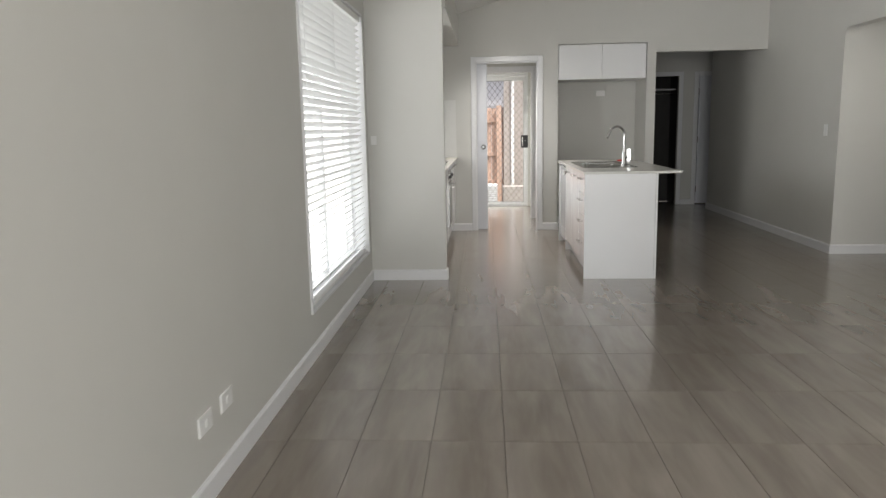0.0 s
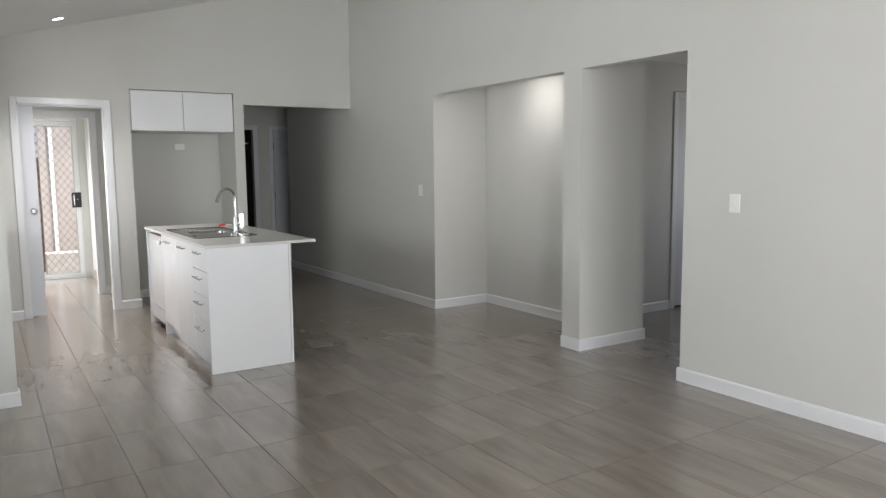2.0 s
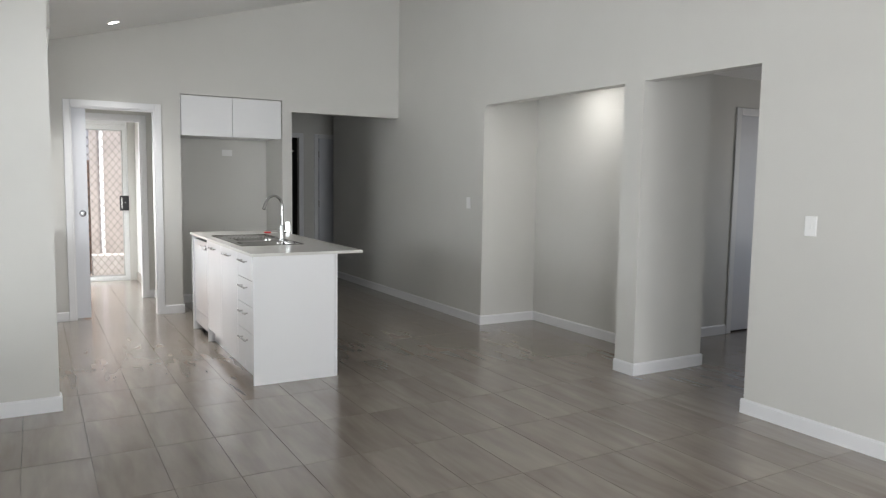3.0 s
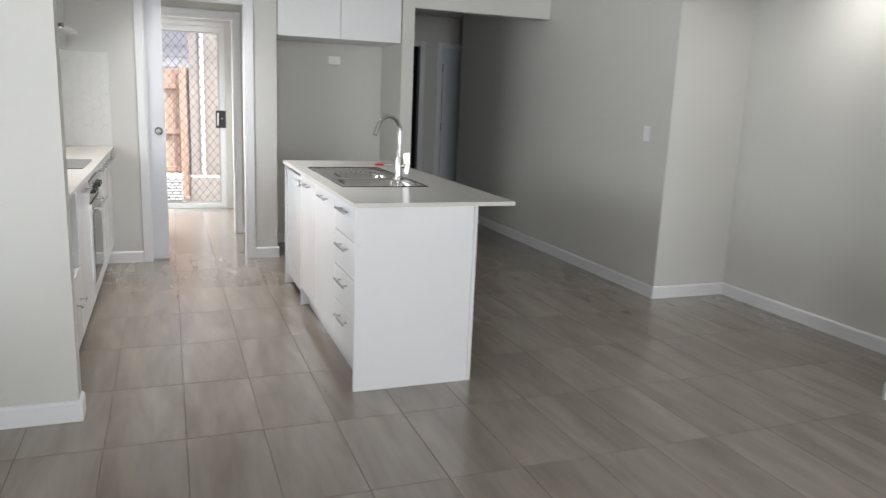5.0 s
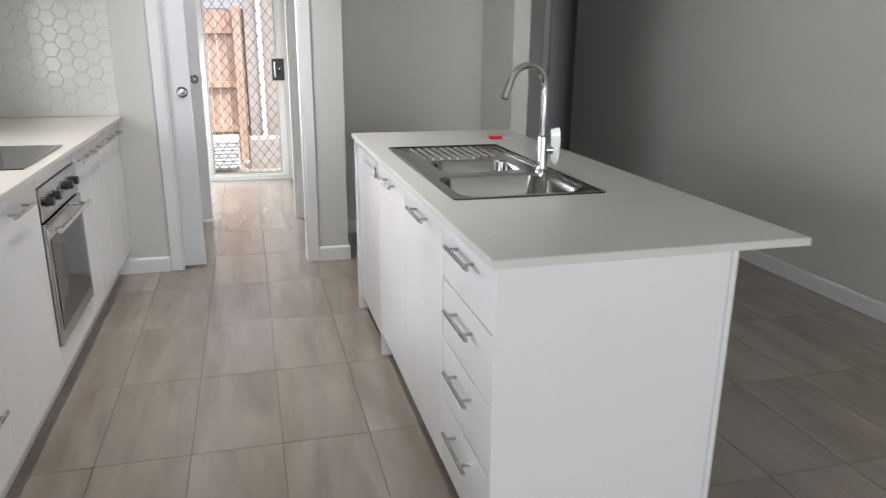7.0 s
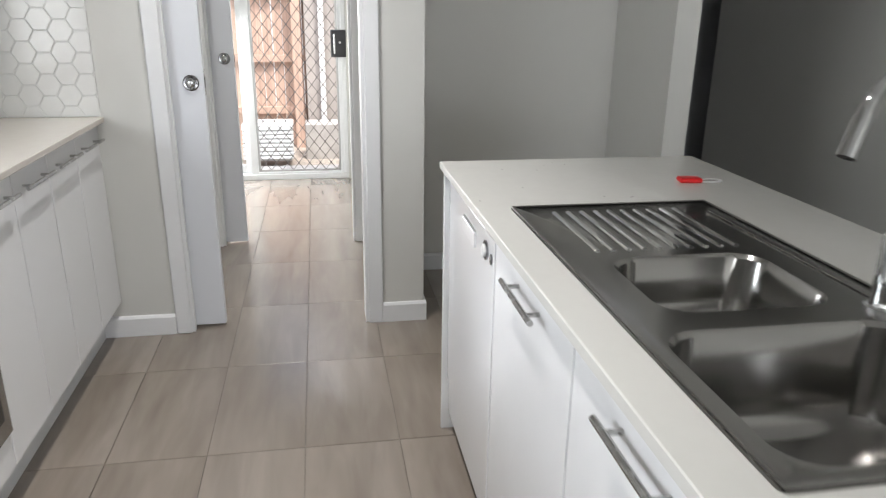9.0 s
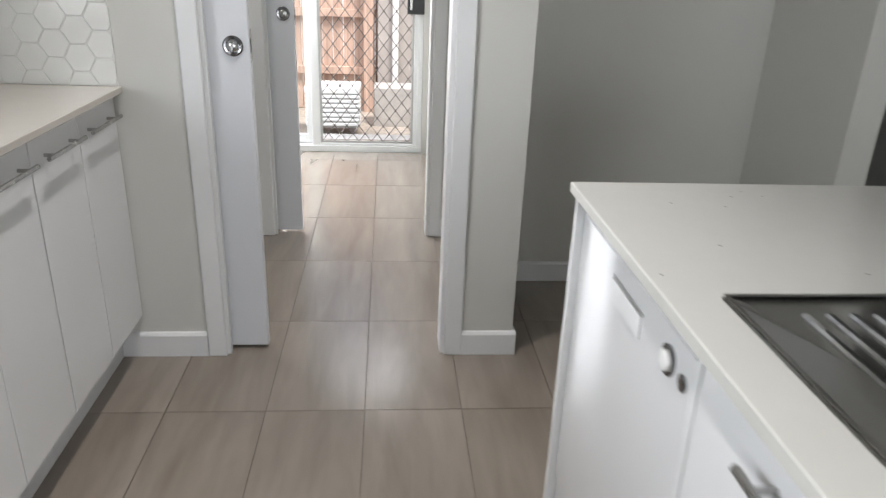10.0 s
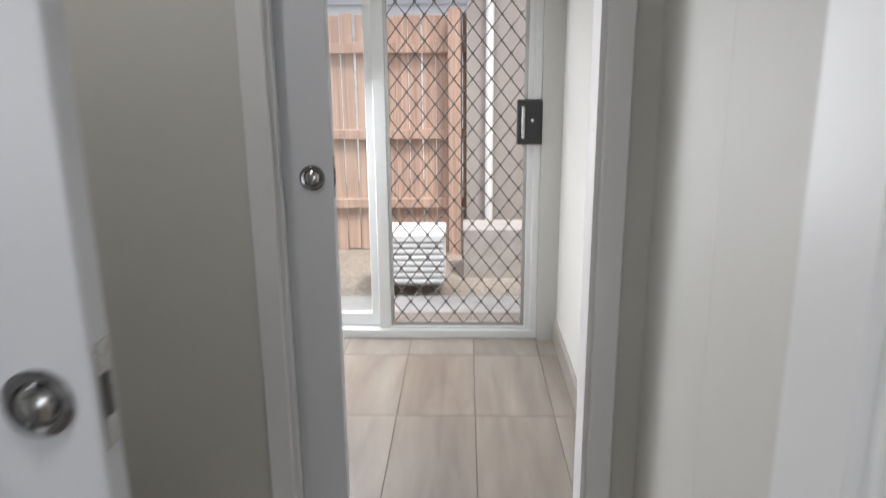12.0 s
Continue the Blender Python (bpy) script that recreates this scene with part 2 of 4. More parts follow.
bm = bmesh.new()
prism(bm, [(XL - 0.15, ceil_z(XL - 0.15)), (XR + 0.15, ceil_z(XR + 0.15)), (XR + 0.15, ceil_z(XR + 0.15) + 0.1), (XL - 0.15, ceil_z(XL - 0.15) + 0.1)], "y", YR - 0.15, YB + 0.13)
structure("ceiling", bm, M_CEIL, "white raked plaster ceiling rising across the room", "ceiling")
structure("ceiling_hall", boxes((2.05, 4.9, YB + 0.13, 14.0, FLAT, FLAT + 0.08), (XR + 0.11, 6.8, 3.6, 8.0, FLAT, FLAT + 0.08)), M_CEIL, "flat white plaster ceiling of the hallways", "ceiling")
structure("ceiling_laundry", boxes((-1.1, 2.05, YB + 0.13, 12.55, FLAT, FLAT + 0.08)), M_CEIL, "flat white plaster ceiling over the laundry", "ceiling")

# left wall with the tall window and the window over the bench
WY0, WY1, WZ0, WZ1 = 4.32, 6.36, 0.27, 2.22
KY0, KY1, KZ0, KZ1 = 7.0, 8.5, 0.97, 1.62
zt = ceil_z(XL) + 0.05
bm = boxes((XL - 0.2, XL, YR, -2.1, -0.02, zt), (XL - 0.2, XL, -2.1, -0.3, -0.02, 0.3), (XL - 0.2, XL, -2.1, -0.3, 2.3, zt), (XL - 0.2, XL, -0.3, WY0, -0.02, zt), (XL - 0.2, XL, WY0, WY1, -0.02, WZ0), (XL - 0.2, XL, WY0, WY1, WZ1, zt),
           (XL - 0.2, XL, WY1, KY0, -0.02, zt), (XL - 0.2, XL, KY0, KY1, -0.02, KZ0), (XL - 0.2, XL, KY0, KY1, KZ1, zt), (XL - 0.2, XL, KY1, YB + 0.13, -0.02, zt))
structure("wall_west", bm, M_WALL, "pale grey painted plaster wall with a tall window", "wall")
bm = bmesh.new()
prism(bm, [(XL, -0.02), (-0.25, -0.02), (-0.25, ceil_z(-0.25) + 0.02), (XL, ceil_z(XL) + 0.02)], "y", 6.53, 6.63)
structure("wall_stub", bm, M_WALL, "pale grey stub wall screening the kitchen bench", "wall")

bm = bmesh.new()
prism(bm, [(XL, 2.305), (-0.228, 2.305), (-0.228, ceil_z(-0.228) + 0.02), (XL, ceil_z(XL) + 0.02)], "y", 6.63, YB)
structure("wall_bulkhead", bm, M_WALL, "pale grey plaster bulkhead above the kitchen cabinets", "wall")

# back wall: sliding door, fridge recess, hallway opening
D0, D1, DH = -0.02, 0.757, 2.11
F0, F1, FZ = 1.0, 2.08, 2.292
H0 = 2.19
yb2 = YB + 0.12
bm = boxes((XL, D0, YB, yb2, -0.02, 2.3), (D0, D1, YB, yb2, DH, 2.3), (D1, F0, YB, yb2, -0.02, 2.3), (F1, H0, YB, yb2, -0.02, 2.3), (H0, XR, YB, yb2, HEAD, 2.3), (F0, F1, YB, yb2, FZ, 2.3))
prism(bm, [(XL, 2.3), (XR + 0.1, 2.3), (XR + 0.1, ceil_z(XR + 0.1) + 0.02), (XL, ceil_z(XL) + 0.02)], "y", YB, yb2)
structure("wall_north", bm, M_WALL, "pale grey end wall with doorway, fridge recess and hallway opening", "wall")
RY = 10.2
HY_END = 12.35
structure("wall_recess_west", boxes((F0 - 0.1, F0, yb2, RY + 0.1, -0.02, FLAT)), M_WALL, "grey plaster side of the fridge recess", "wall")
structure("wall_recess_east", boxes((F1, F1 + 0.11, yb2, 10.5, -0.02, FLAT), (F1, F1 + 0.11, 11.5, HY_END, -0.02, FLAT), (F1, F1 + 0.11, 10.5, 11.5, 2.1, FLAT)), M_WALL, "grey plaster wall between fridge recess and hallway", "wall")
structure("wall_recess_north", boxes((F0, F1, RY, RY + 0.1, -0.02, FLAT)), M_WALL, "grey plaster back of the fridge recess", "wall")

# right wall with the hallway opening and the niche
OY0, OY1, NY0, NY1 = 4.566, 5.53, 5.73, 7.65
zr = ceil_z(XR) + 0.04
bm = boxes((XR, XR + WALL, YR, OY0, -0.02, zr), (XR, XR + WALL, OY0, NY1, HEAD, zr), (XR, XR + WALL, NY1, YB, -0.02, zr), (XR, XR + WALL, YB, 11.72, -0.02, zr), (XR, XR + WALL, OY1, NY0, -0.02, HEAD))
prism(bm, [(NY1, HEAD)] + [(NY1 - 0.07 + 0.07 * math.sin(radians(15 * k)), HEAD - 0.07 + 0.07 * math.cos(radians(15 * k))) for k in range(7)], "x", XR, XR + WALL)
structure("wall_east", bm, M_WALL, "pale grey wall with a hallway opening and a niche", "wall")
bm = boxes((XR + WALL, 4.235, OY1, NY0, -0.02, FLAT))
structure("wall_pier", bm, M_WALL, "pale grey wing wall between niche and hallway", "wall")
bm = boxes((4.165, 4.235, NY0, NY1 + 0.1, -0.02, FLAT), (XR + WALL, 4.165, NY1, NY1 + 0.1, -0.02, FLAT))
structure("wall_niche", bm, M_WALL, "pale grey walls of the lit niche", "wall")
# the gap in the unseen end wall is added to admit the fill lamp
bm = boxes((4.235, 5.50, 6.26, 6.36, -0.02, FLAT), (5.50, 6.3, 6.26, 6.36, 2.1, FLAT), (6.3, 6.8, 6.26, 6.36, -0.02, FLAT), (XR + WALL, 6.8, 3.9, 4.0, -0.02, FLAT), (6.7, 6.8, 4.0, 4.6, -0.02, FLAT), (6.7, 6.8, 5.6, 6.26, -0.02, FLAT), (6.7, 6.8, 4.6, 5.6, -0.02, 0.8), (6.7, 6.8, 4.6, 5.6, 2.0, FLAT))
structure("wall_side_hall", bm, M_WALL, "grey walls of the side hallway", "wall")

# hallway behind the kitchen
HY = 12.35
bm = boxes((0.9, F1, HY, HY + 0.1, -0.02, FLAT), (F1, 2.42, HY, HY + 0.1, -0.02, FLAT), (2.42, 3.2, HY, HY + 0.1, 2.06, FLAT), (3.2, 3.5, HY, HY + 0.1, -0.02, FLAT), (3.5, 4.3, HY, HY + 0.1, 2.06, FLAT), (4.3, 4.9, HY, HY + 0.1, -0.02, FLAT),
           (4.8, 4.9, 11.6, HY, -0.02, FLAT), (XR + WALL, 4.8, 11.6, 11.7, -0.02, FLAT))
structure("wall_hall_end", bm, M_WALL, "grey end wall of the hallway with a dark store and a door", "wall")
# the store's gloom is put into its wall colour
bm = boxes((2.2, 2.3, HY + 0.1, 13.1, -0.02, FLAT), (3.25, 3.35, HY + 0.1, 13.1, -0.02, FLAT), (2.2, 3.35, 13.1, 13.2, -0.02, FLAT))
structure("wall_store", bm, M_DARK, "walk-in store walls, coloured near-black for its lack of light", "wall")

# laundry
LX = 0.885
L2 = 10.74
structure("wall_laundry_east", boxes((LX, 0.899, yb2, 10.3, -0.02, FLAT), (LX, LX + 0.1, 10.301, 12.5, -0.02, FLAT)), M_WALL, "pale grey side wall of the laundry", "wall")
structure("wall_laundry_inner", boxes((-1.0, -0.022, L2, L2 + 0.11, -0.02, FLAT), (-0.022, 0.762, L2, L2 + 0.11, 2.08, FLAT), (0.762, LX, L2, L2 + 0.11, -0.02, FLAT)), M_WALL, "pale grey laundry wall with an inner doorway", "wall")
EY = 12.38
bm = boxes((-1.0, -0.85, EY, EY + 0.14, -0.02, FLAT), (-0.85, 0.79, EY, EY + 0.14, 2.17, FLAT), (0.79, LX, EY, EY + 0.14, -0.02, FLAT), (-1.1, -1.0, yb2, 12.55, -0.02, FLAT))
structure("wall_laundry_end", bm, M_WALL, "pale grey outside wall round the laundry door", "wall")

# wall behind the start, with a wide glazed opening
bm = boxes((XL, 0.0, YR - 0.15, YR, -0.02, 4.0), (0.0, 3.2, YR - 0.15, YR, 2.3, 4.0), (3.2, XR, YR - 0.15, YR, -0.02, 4.0), (0.0, 3.2, YR - 0.15, YR, -0.02, 0.2))
structure("wall_south", bm, M_WALL, "pale grey wall with a wide window", "wall")

# baseboards


def baseboard(x0, y0, x1, y1, nx, ny, mat=M_TRIM, h=0.092, label="white painted skirting board with eased top edge"):
    """A skirting along a wall's foot; (nx, ny) points into the room."""
    t = 0.014
    bm = bmesh.new()
    prof = [(0, 0), (t, 0), (t, h - 0.012), (t * 0.55, h - 0.003), (0, h)]
    if nx:
        prism(bm, [(x0 + nx * a, b) for a, b in prof], "y", min(y0, y1), max(y0, y1))
    else:
        prism(bm, [(y0 + ny * a, b) for a, b in prof], "x", min(x0, x1), max(x0, x1))
    return structure("baseboard", bm, mat, label, "skirting")


for seg in ((XL, YR, XL, 6.53, 1, 0), (XL, 6.53, -0.236, 6.53, 0, -1), (-0.25, 6.53, -0.25, 6.63, 1, 0), (-0.37, YB, -0.079, YB, 0, -1), (0.79, YB, F0 + 0.012, YB, 0, -1),
            (F0, YB, F0, RY, 1, 0), (F0, RY, F1, RY, 0, -1), (F1, YB, F1, RY, -1, 0), (F1, YB, H0, YB, 0, -1), (H0, YB, H0, 10.49, 1, 0),
            (XR, YR, XR, OY0 + 0.014, -1, 0), (XR, OY1 - 0.014, XR, NY0, -1, 0), (XR, NY1 - 0.014, XR, 11.72, -1, 0), (XR, OY0, XR + WALL, OY0, 0, 1),
            (XR, OY1, 4.249, OY1, 0, -1), (4.235, OY1, 4.235, NY1, 1, 0), (XR, NY0, 4.165, NY0, 0, 1), (4.165, NY0, 4.165, NY1, -1, 0), (XR, NY1, 4.165, NY1, 0, -1),
            (4.235, 6.26, 5.43, 6.26, 0, -1), (3.27, HY, 3.44, HY, 0, -1), (LX, yb2, LX, L2, -1, 0), (-1.0, L2, -0.081, L2, 0, -1), (0.79, L2, LX, L2, 0, -1)):
    baseboard(*seg)
baseboard(LX, L2 + 0.11, LX, EY, -1, 0, M_SKIRTTILE, 0.11, "taupe tile skirting in the laundry")


def architrave(name, x0, x1, y, top, w, face, label):
    """Door trim round an opening in a wall that faces along y."""
    bm = bmesh.new()
    t = 0.016 * face
    ya, yc = sorted((y, y + t))
    for a, b, c, d in ((x0 - w, x0 + 0.005, 0, top + w), (x1 - 0.005, x1 + w, 0, top + w), (x0 + 0.005, x1 - 0.005, top - 0.005, top + w)):
        box(bm, a, b, ya, yc, c, d, bevel=0.004)
    return structure(name, bm, M_TRIM, label, "door trim")


architrave("trim_kitchen_door", D0, D1, YB, DH, 0.058, -1, "white painted architrave round the sliding door")
architrave("trim_kitchen_door_back", D0, D1, yb2, DH, 0.058, 1, "white painted architrave round the sliding door")
architrave("trim_laundry_door", -0.022, 0.762, L2, 2.08, 0.058, -1, "white painted architrave round the inner doorway")
architrave("trim_store", 2.42, 3.2, HY, 2.06, 0.065, -1, "white painted architrave round the dark store")
architrave("trim_hall_door", 3.5, 4.3, HY, 2.06, 0.062, -1, "white painted architrave round the hallway door")
architrave("trim_side_hall_door", 5.50, 6.3, 6.26, 2.1, 0.065, -1, "white painted architrave round the side hallway door")
for a, b, y0, y1, h in ((D0, D1, YB, yb2, DH), (-0.022, 0.762, L2, L2 + 0.11, 2.08)):
    structure("trim_jamb", boxes((b - 0.018, b, y0 + 0.001, y1 - 0.001, 0, h), (a + 0.0, b - 0.018, y0 + 0.001, y0 + 0.035, h - 0.02, h), (a + 0.0, b - 0.018, y1 - 0.035, y1 - 0.001, h - 0.02, h), (a, a + 0.016, y0 + 0.001, y0 + 0.03, 0, h), (a, a + 0.016, y1 - 0.03, y1 - 0.001, 0, h)), M_TRIM, "white painted door jamb lining", "door trim")

# ---- things ----


def slider(name, x_edge, y, h, knob_z):
    door = empty(name, "white cavity sliding door slid mostly open, round chrome pull", "door", kind="structure")
    part("door_leaf", boxes((x_edge - 0.72, x_edge, y - 0.018, y + 0.018, 0.012, h), bevel=0.0025), M_DOOR, door)
    for s in (-1, 1):
        c = (x_edge - 0.05, y + s * 0.018, knob_z)
        bm = bmesh.new()
        lathe(bm, [(0.031, 0), (0.0315, s * 0.004), (0.027, s * 0.007), (0.021, s * 0.006), (0.0195, s * 0.002)], c, "y")
        k = part("pull", bm, M_DCHROME, door, "round chrome privacy pull", True)
        bm = bmesh.new()
        lathe(bm, [(0.017, s * 0.003), (0.017, s * 0.007), (0.012, s * 0.011), (0.004, s * 0.012)], c, "y")
        box(bm, c[0] - 0.003, c[0] + 0.003, min(c[1], c[1] + s * 0.017), max(c[1], c[1] + s * 0.017), c[2] - 0.013, c[2] + 0.013, bevel=0.001)
        part("snib", bm, M_CHROME, k, smooth=True)
    plate = part("edge_plate", boxes((x_edge, x_edge + 0.0015, y - 0.012, y + 0.012, knob_z - 0.05, knob_z + 0.05)), M_NICKEL, door, "steel latch plate on the door edge")
    part("latch", boxes((x_edge + 0.0015, x_edge + 0.003, y - 0.006, y + 0.006, knob_z - 0.02, knob_z + 0.02)), M_BLACK, plate)
    return door


slider("door_1", 0.121, 9.62, 2.09, 1.061)
slider("door_2", 0.116, 10.795, 2.06, 1.069)


def hinged(name, x0, x1, y, h, label):
    d = empty(name, label, "door", kind="structure")
    part("door_leaf", boxes((x0 + 0.016, x1 - 0.003, y, y + 0.036, 0.016, h - 0.003), bevel=0.002), M_DOOR, d)
    for z in (0.25, 1.05, h - 0.25):
        bm = bmesh.new()
        cyl(bm, (x0 + 0.002, y - 0.006, z - 0.05), (x0 + 0.002, y - 0.006, z + 0.05), 0.009, 12)
        box(bm, x0 - 0.014, x0 + 0.02, y - 0.004, y, z - 0.05, z + 0.05)
        part("hinge", bm, M_GRILLE, d, "dull steel butt hinge", True)
    return d


# added near-black backing sheets so the gaps beside the doors read as shade
structure("wall_dark_backing", boxes((5.3, 6.5, 6.5, 6.56, -0.02, FLAT), (3.4, 4.5, 12.6, 12.66, -0.02, FLAT)), M_DARK, "near-black backing added to stand for the dark beyond the doors", "wall")
hinged("door_3", 3.506, 4.3, HY + 0.012, 2.06, "white flush hallway door standing closed")
hinged("door_4", 5.506, 6.3, 6.272, 2.1, "white flush side hallway door standing closed")

# laundry glass door with a security screen
door = empty("door_5", "white aluminium sliding glass door with diamond grille screen", "door", kind="structure")
fy = EY + 0.02
bm = boxes((-0.85, 0.79, fy, fy + 0.1, 0, 0.045), (-0.85, 0.79, fy, fy + 0.1, 2.12, 2.17), (-0.85, -0.81, fy, fy + 0.1, 0.045, 2.12), (0.755, 0.79, fy, fy + 0.1, 0.045, 2.12), bevel=0.003)
part("frame", bm, M_ALU, door)
bm = boxes((-0.80, -0.76, fy + 0.055, fy + 0.085, 0.05, 2.11), (-0.03, 0.02, fy + 0.055, fy + 0.085, 0.05, 2.11), (-0.76, -0.03, fy + 0.055, fy + 0.085, 0.05, 0.115), (-0.76, -0.03, fy + 0.055, fy + 0.085, 2.05, 2.11), bevel=0.003)
part("fixed_sash", bm, M_ALU, door)
pane = part("pane", boxes((-0.76, -0.03, fy + 0.067, fy + 0.072, 0.115, 2.05)), M_GLASS, door, "clear glass pane")
pane.visible_shadow = False
SX0, SX1, SZ0, SZ1 = 0.07, 0.728, 0.062, 2.055
bm = boxes((0.012, SX0, fy + 0.01, fy + 0.04, 0.046, 2.115), (SX1, 0.772, fy + 0.01, fy + 0.04, 0.046, 2.115), (SX0, SX1, fy + 0.01, fy + 0.04, 0.046, SZ0), (SX0, SX1, fy + 0.01, fy + 0.04, SZ1, 2.115), bevel=0.003)
screen = part("screen_frame", bm, M_ALU, door, "white screen door frame")
bm = boxes((SX0, SX0 + 0.016, fy + 0.018, fy + 0.034, SZ0, SZ1), (SX1 - 0.016, SX1, fy + 0.018, fy + 0.034, SZ0, SZ1), (SX0 + 0.016, SX1 - 0.016, fy + 0.018, fy + 0.034, SZ0, SZ0 + 0.016), (SX0 + 0.016, SX1 - 0.016, fy + 0.018, fy + 0.034, SZ1 - 0.016, SZ1))
part("screen_bead", bm, M_ALUGREY, screen, "grey retaining bead")
# diamond grille of crossing strips
bm = bmesh.new()
gx0, gx1, gz0, gz1 = SX0 + 0.012, SX1 - 0.012, SZ0 + 0.012, SZ1 - 0.012
PX, PZ = 0.087, 0.113
slope = PZ / PX
for s in (1, -1):
    span = slope * (gx1 - gx0)
    k = -int(span / PZ) - 2
    while k * PZ < gz1 - gz0 + span + PZ:
        c = gz0 + k * PZ
        pts = []
        for x in (gx0, gx1):
            pts.append((x, c + s * slope * (x - gx0) if s > 0 else c + span - slope * (x - gx0) - span))
        (xa, za), (xb, zb) = pts
        lo, hi = 0.0, 1.0
        for bound, sign in ((gz0, 1), (gz1, -1)):
            fa, fb = sign * (za - bound), sign * (zb - bound)
            if fa < 0 and fb < 0:
                lo, hi = 1, 0
            elif fa < 0:
                lo = max(lo, fa / (fa - fb))
            elif fb < 0:
                hi = min(hi, fa / (fa - fb))
        if hi - lo > 0.01:
            a = Vector((xa + (xb - xa) * lo, fy + 0.026 + s * 0.0022, za + (zb - za) * lo))
            b = Vector((xa + (xb - xa) * hi, fy + 0.026 + s * 0.0022, za + (zb - za) * hi))
            cyl(bm, a, b, 0.0028, 6)
        k += 1
for i in range(int((gx1 - gx0) / PX * 2) + 1):
    for j in range(int((gz1 - gz0) / PZ * 2) + 1):
        if (i + j) % 2 == 0:
            kx, kz = gx0 + i * PX / 2, gz0 + j * PZ / 2
            box(bm, kx - 0.0065, kx + 0.0065, fy + 0.0205, fy + 0.0315, kz - 0.0075, kz + 0.0075)
part("grille", bm, M_GRILLE, screen, "weathered metal diamond grille")
bm = boxes((0.676, 0.792, fy - 0.028, fy + 0.012, 0.965, 1.168), bevel=0.005)
lock = part("lock_case", bm, M_BLACK, screen, "black screen door lock")
part("lever", boxes((0.696, 0.712, fy - 0.038, fy - 0.026, 0.992, 1.14), bevel=0.004), M_NICKEL, lock, "silver pull lever")
bm = bmesh.new()
cyl(bm, (0.745, fy - 0.034, 1.075), (0.745, fy - 0.026, 1.075), 0.008)
part("cylinder", bm, M_CHROME, lock, smooth=True)

# tall window with venetian blind
win = empty("window_1", "tall white window with a lowered venetian blind", "window", kind="structure")
x = XL - 0.17
bm = boxes((x, x + 0.05, WY0, WY1, WZ0, WZ0 + 0.04), (x, x + 0.05, WY0, WY1, WZ1 - 0.04, WZ1), (x, x + 0.05, WY0, WY0 + 0.04, WZ0 + 0.04, WZ1 - 0.04), (x, x + 0.05, WY1 - 0.04, WY1, WZ0 + 0.04, WZ1 - 0.04), (x, x + 0.05, 5.32, 5.36, WZ0 + 0.04, WZ1 - 0.04))
part("window_frame", bm, M_ALU, win)
p = part("pane", boxes((x + 0.02, x + 0.025, WY0 + 0.04, WY1 - 0.04, WZ0 + 0.04, WZ1 - 0.04)), M_GLASS, win)
p.visible_shadow = False
bm = boxes((XL - 0.12, XL + 0.012, WY0 - 0.0, WY0 + 0.014, WZ0, WZ1), (XL - 0.12, XL + 0.012, WY1 - 0.014, WY1, WZ0, WZ1), (XL - 0.12, XL + 0.012, WY0 + 0.014, WY1 - 0.014, WZ0, WZ0 + 0.016), (XL - 0.12, XL + 0.012, WY0 + 0.014, WY1 - 0.014, WZ1 - 0.016, WZ1))
part("reveal", bm, M_TRIM, win, "white painted window reveal")


def venetian(x, y0, y1, z0, z1, pitch, label):
    blind = empty("venetian_blind", label, "blind")
    part("headrail", boxes((x - 0.03, x + 0.03, y0, y1, z1 - 0.05, z1), bevel=0.003), M_SLAT, blind)
    part("bottom_rail", boxes((x - 0.026, x + 0.026, y0, y1, z0 + 0.004, z0 + 0.022), bevel=0.004), M_SLAT, blind)
    bm = bmesh.new()
    tilt = radians(33)
    prof = []
    for k in range(5):
        u = -0.025 + 0.0125 * k
        prof.append((u, 0.003 * (1 - (u / 0.025) ** 2)))
    prof += [(u, v - 0.0022) for u, v in reversed(prof)]
    prism(bm, [(u * math.cos(tilt) - v * math.sin(tilt), u * math.sin(tilt) + v * math.cos(tilt)) for u, v in prof], "y", y0 + 0.002, y1 - 0.002)
    me = mesh_of("slat", bm, M_SLAT)
    z = z0 + 0.045
    while z < z1 - 0.06:
        o = new("slat", me)
        o.location = (x, 0, z)
        o.rotation_euler = (0, radians(random.uniform(-2, 2)), 0)
        o.parent = blind
        z += pitch
    for y in (y0 + 0.18, (y0 + y1) / 2, y1 - 0.18):
        bm = bmesh.new()
        for dx in (-0.024, 0.024):
            cyl(bm, (x + dx, y, z0 + 0.02), (x + dx, y, z1 - 0.04), 0.0012, 6)
        part("ladder_cord", bm, M_SLAT, blind)
    return blind


venetian(XL - 0.035, WY0 + 0.02, WY1 - 0.02, WZ0 + 0.016, WZ1 - 0.017, 0.046, "white venetian blind lowered, slats half open, in the window")

win = empty("window_2", "white kitchen window above the bench", "window", kind="structure")
bm = boxes((x, x + 0.05, KY0, KY1, KZ0, KZ0 + 0.04), (x, x + 0.05, KY0, KY1, KZ1 - 0.04, KZ1), (x, x + 0.05, KY0, KY0 + 0.04, KZ0 + 0.04, KZ1 - 0.04), (x, x + 0.05, KY1 - 0.04, KY1, KZ0 + 0.04, KZ1 - 0.04))
part("window_frame", bm, M_ALU, win)
p = part("pane", boxes((x + 0.02, x + 0.025, KY0 + 0.04, KY1 - 0.04, KZ0 + 0.04, KZ1 - 0.04)), M_GLASS, win)
p.visible_shadow = False

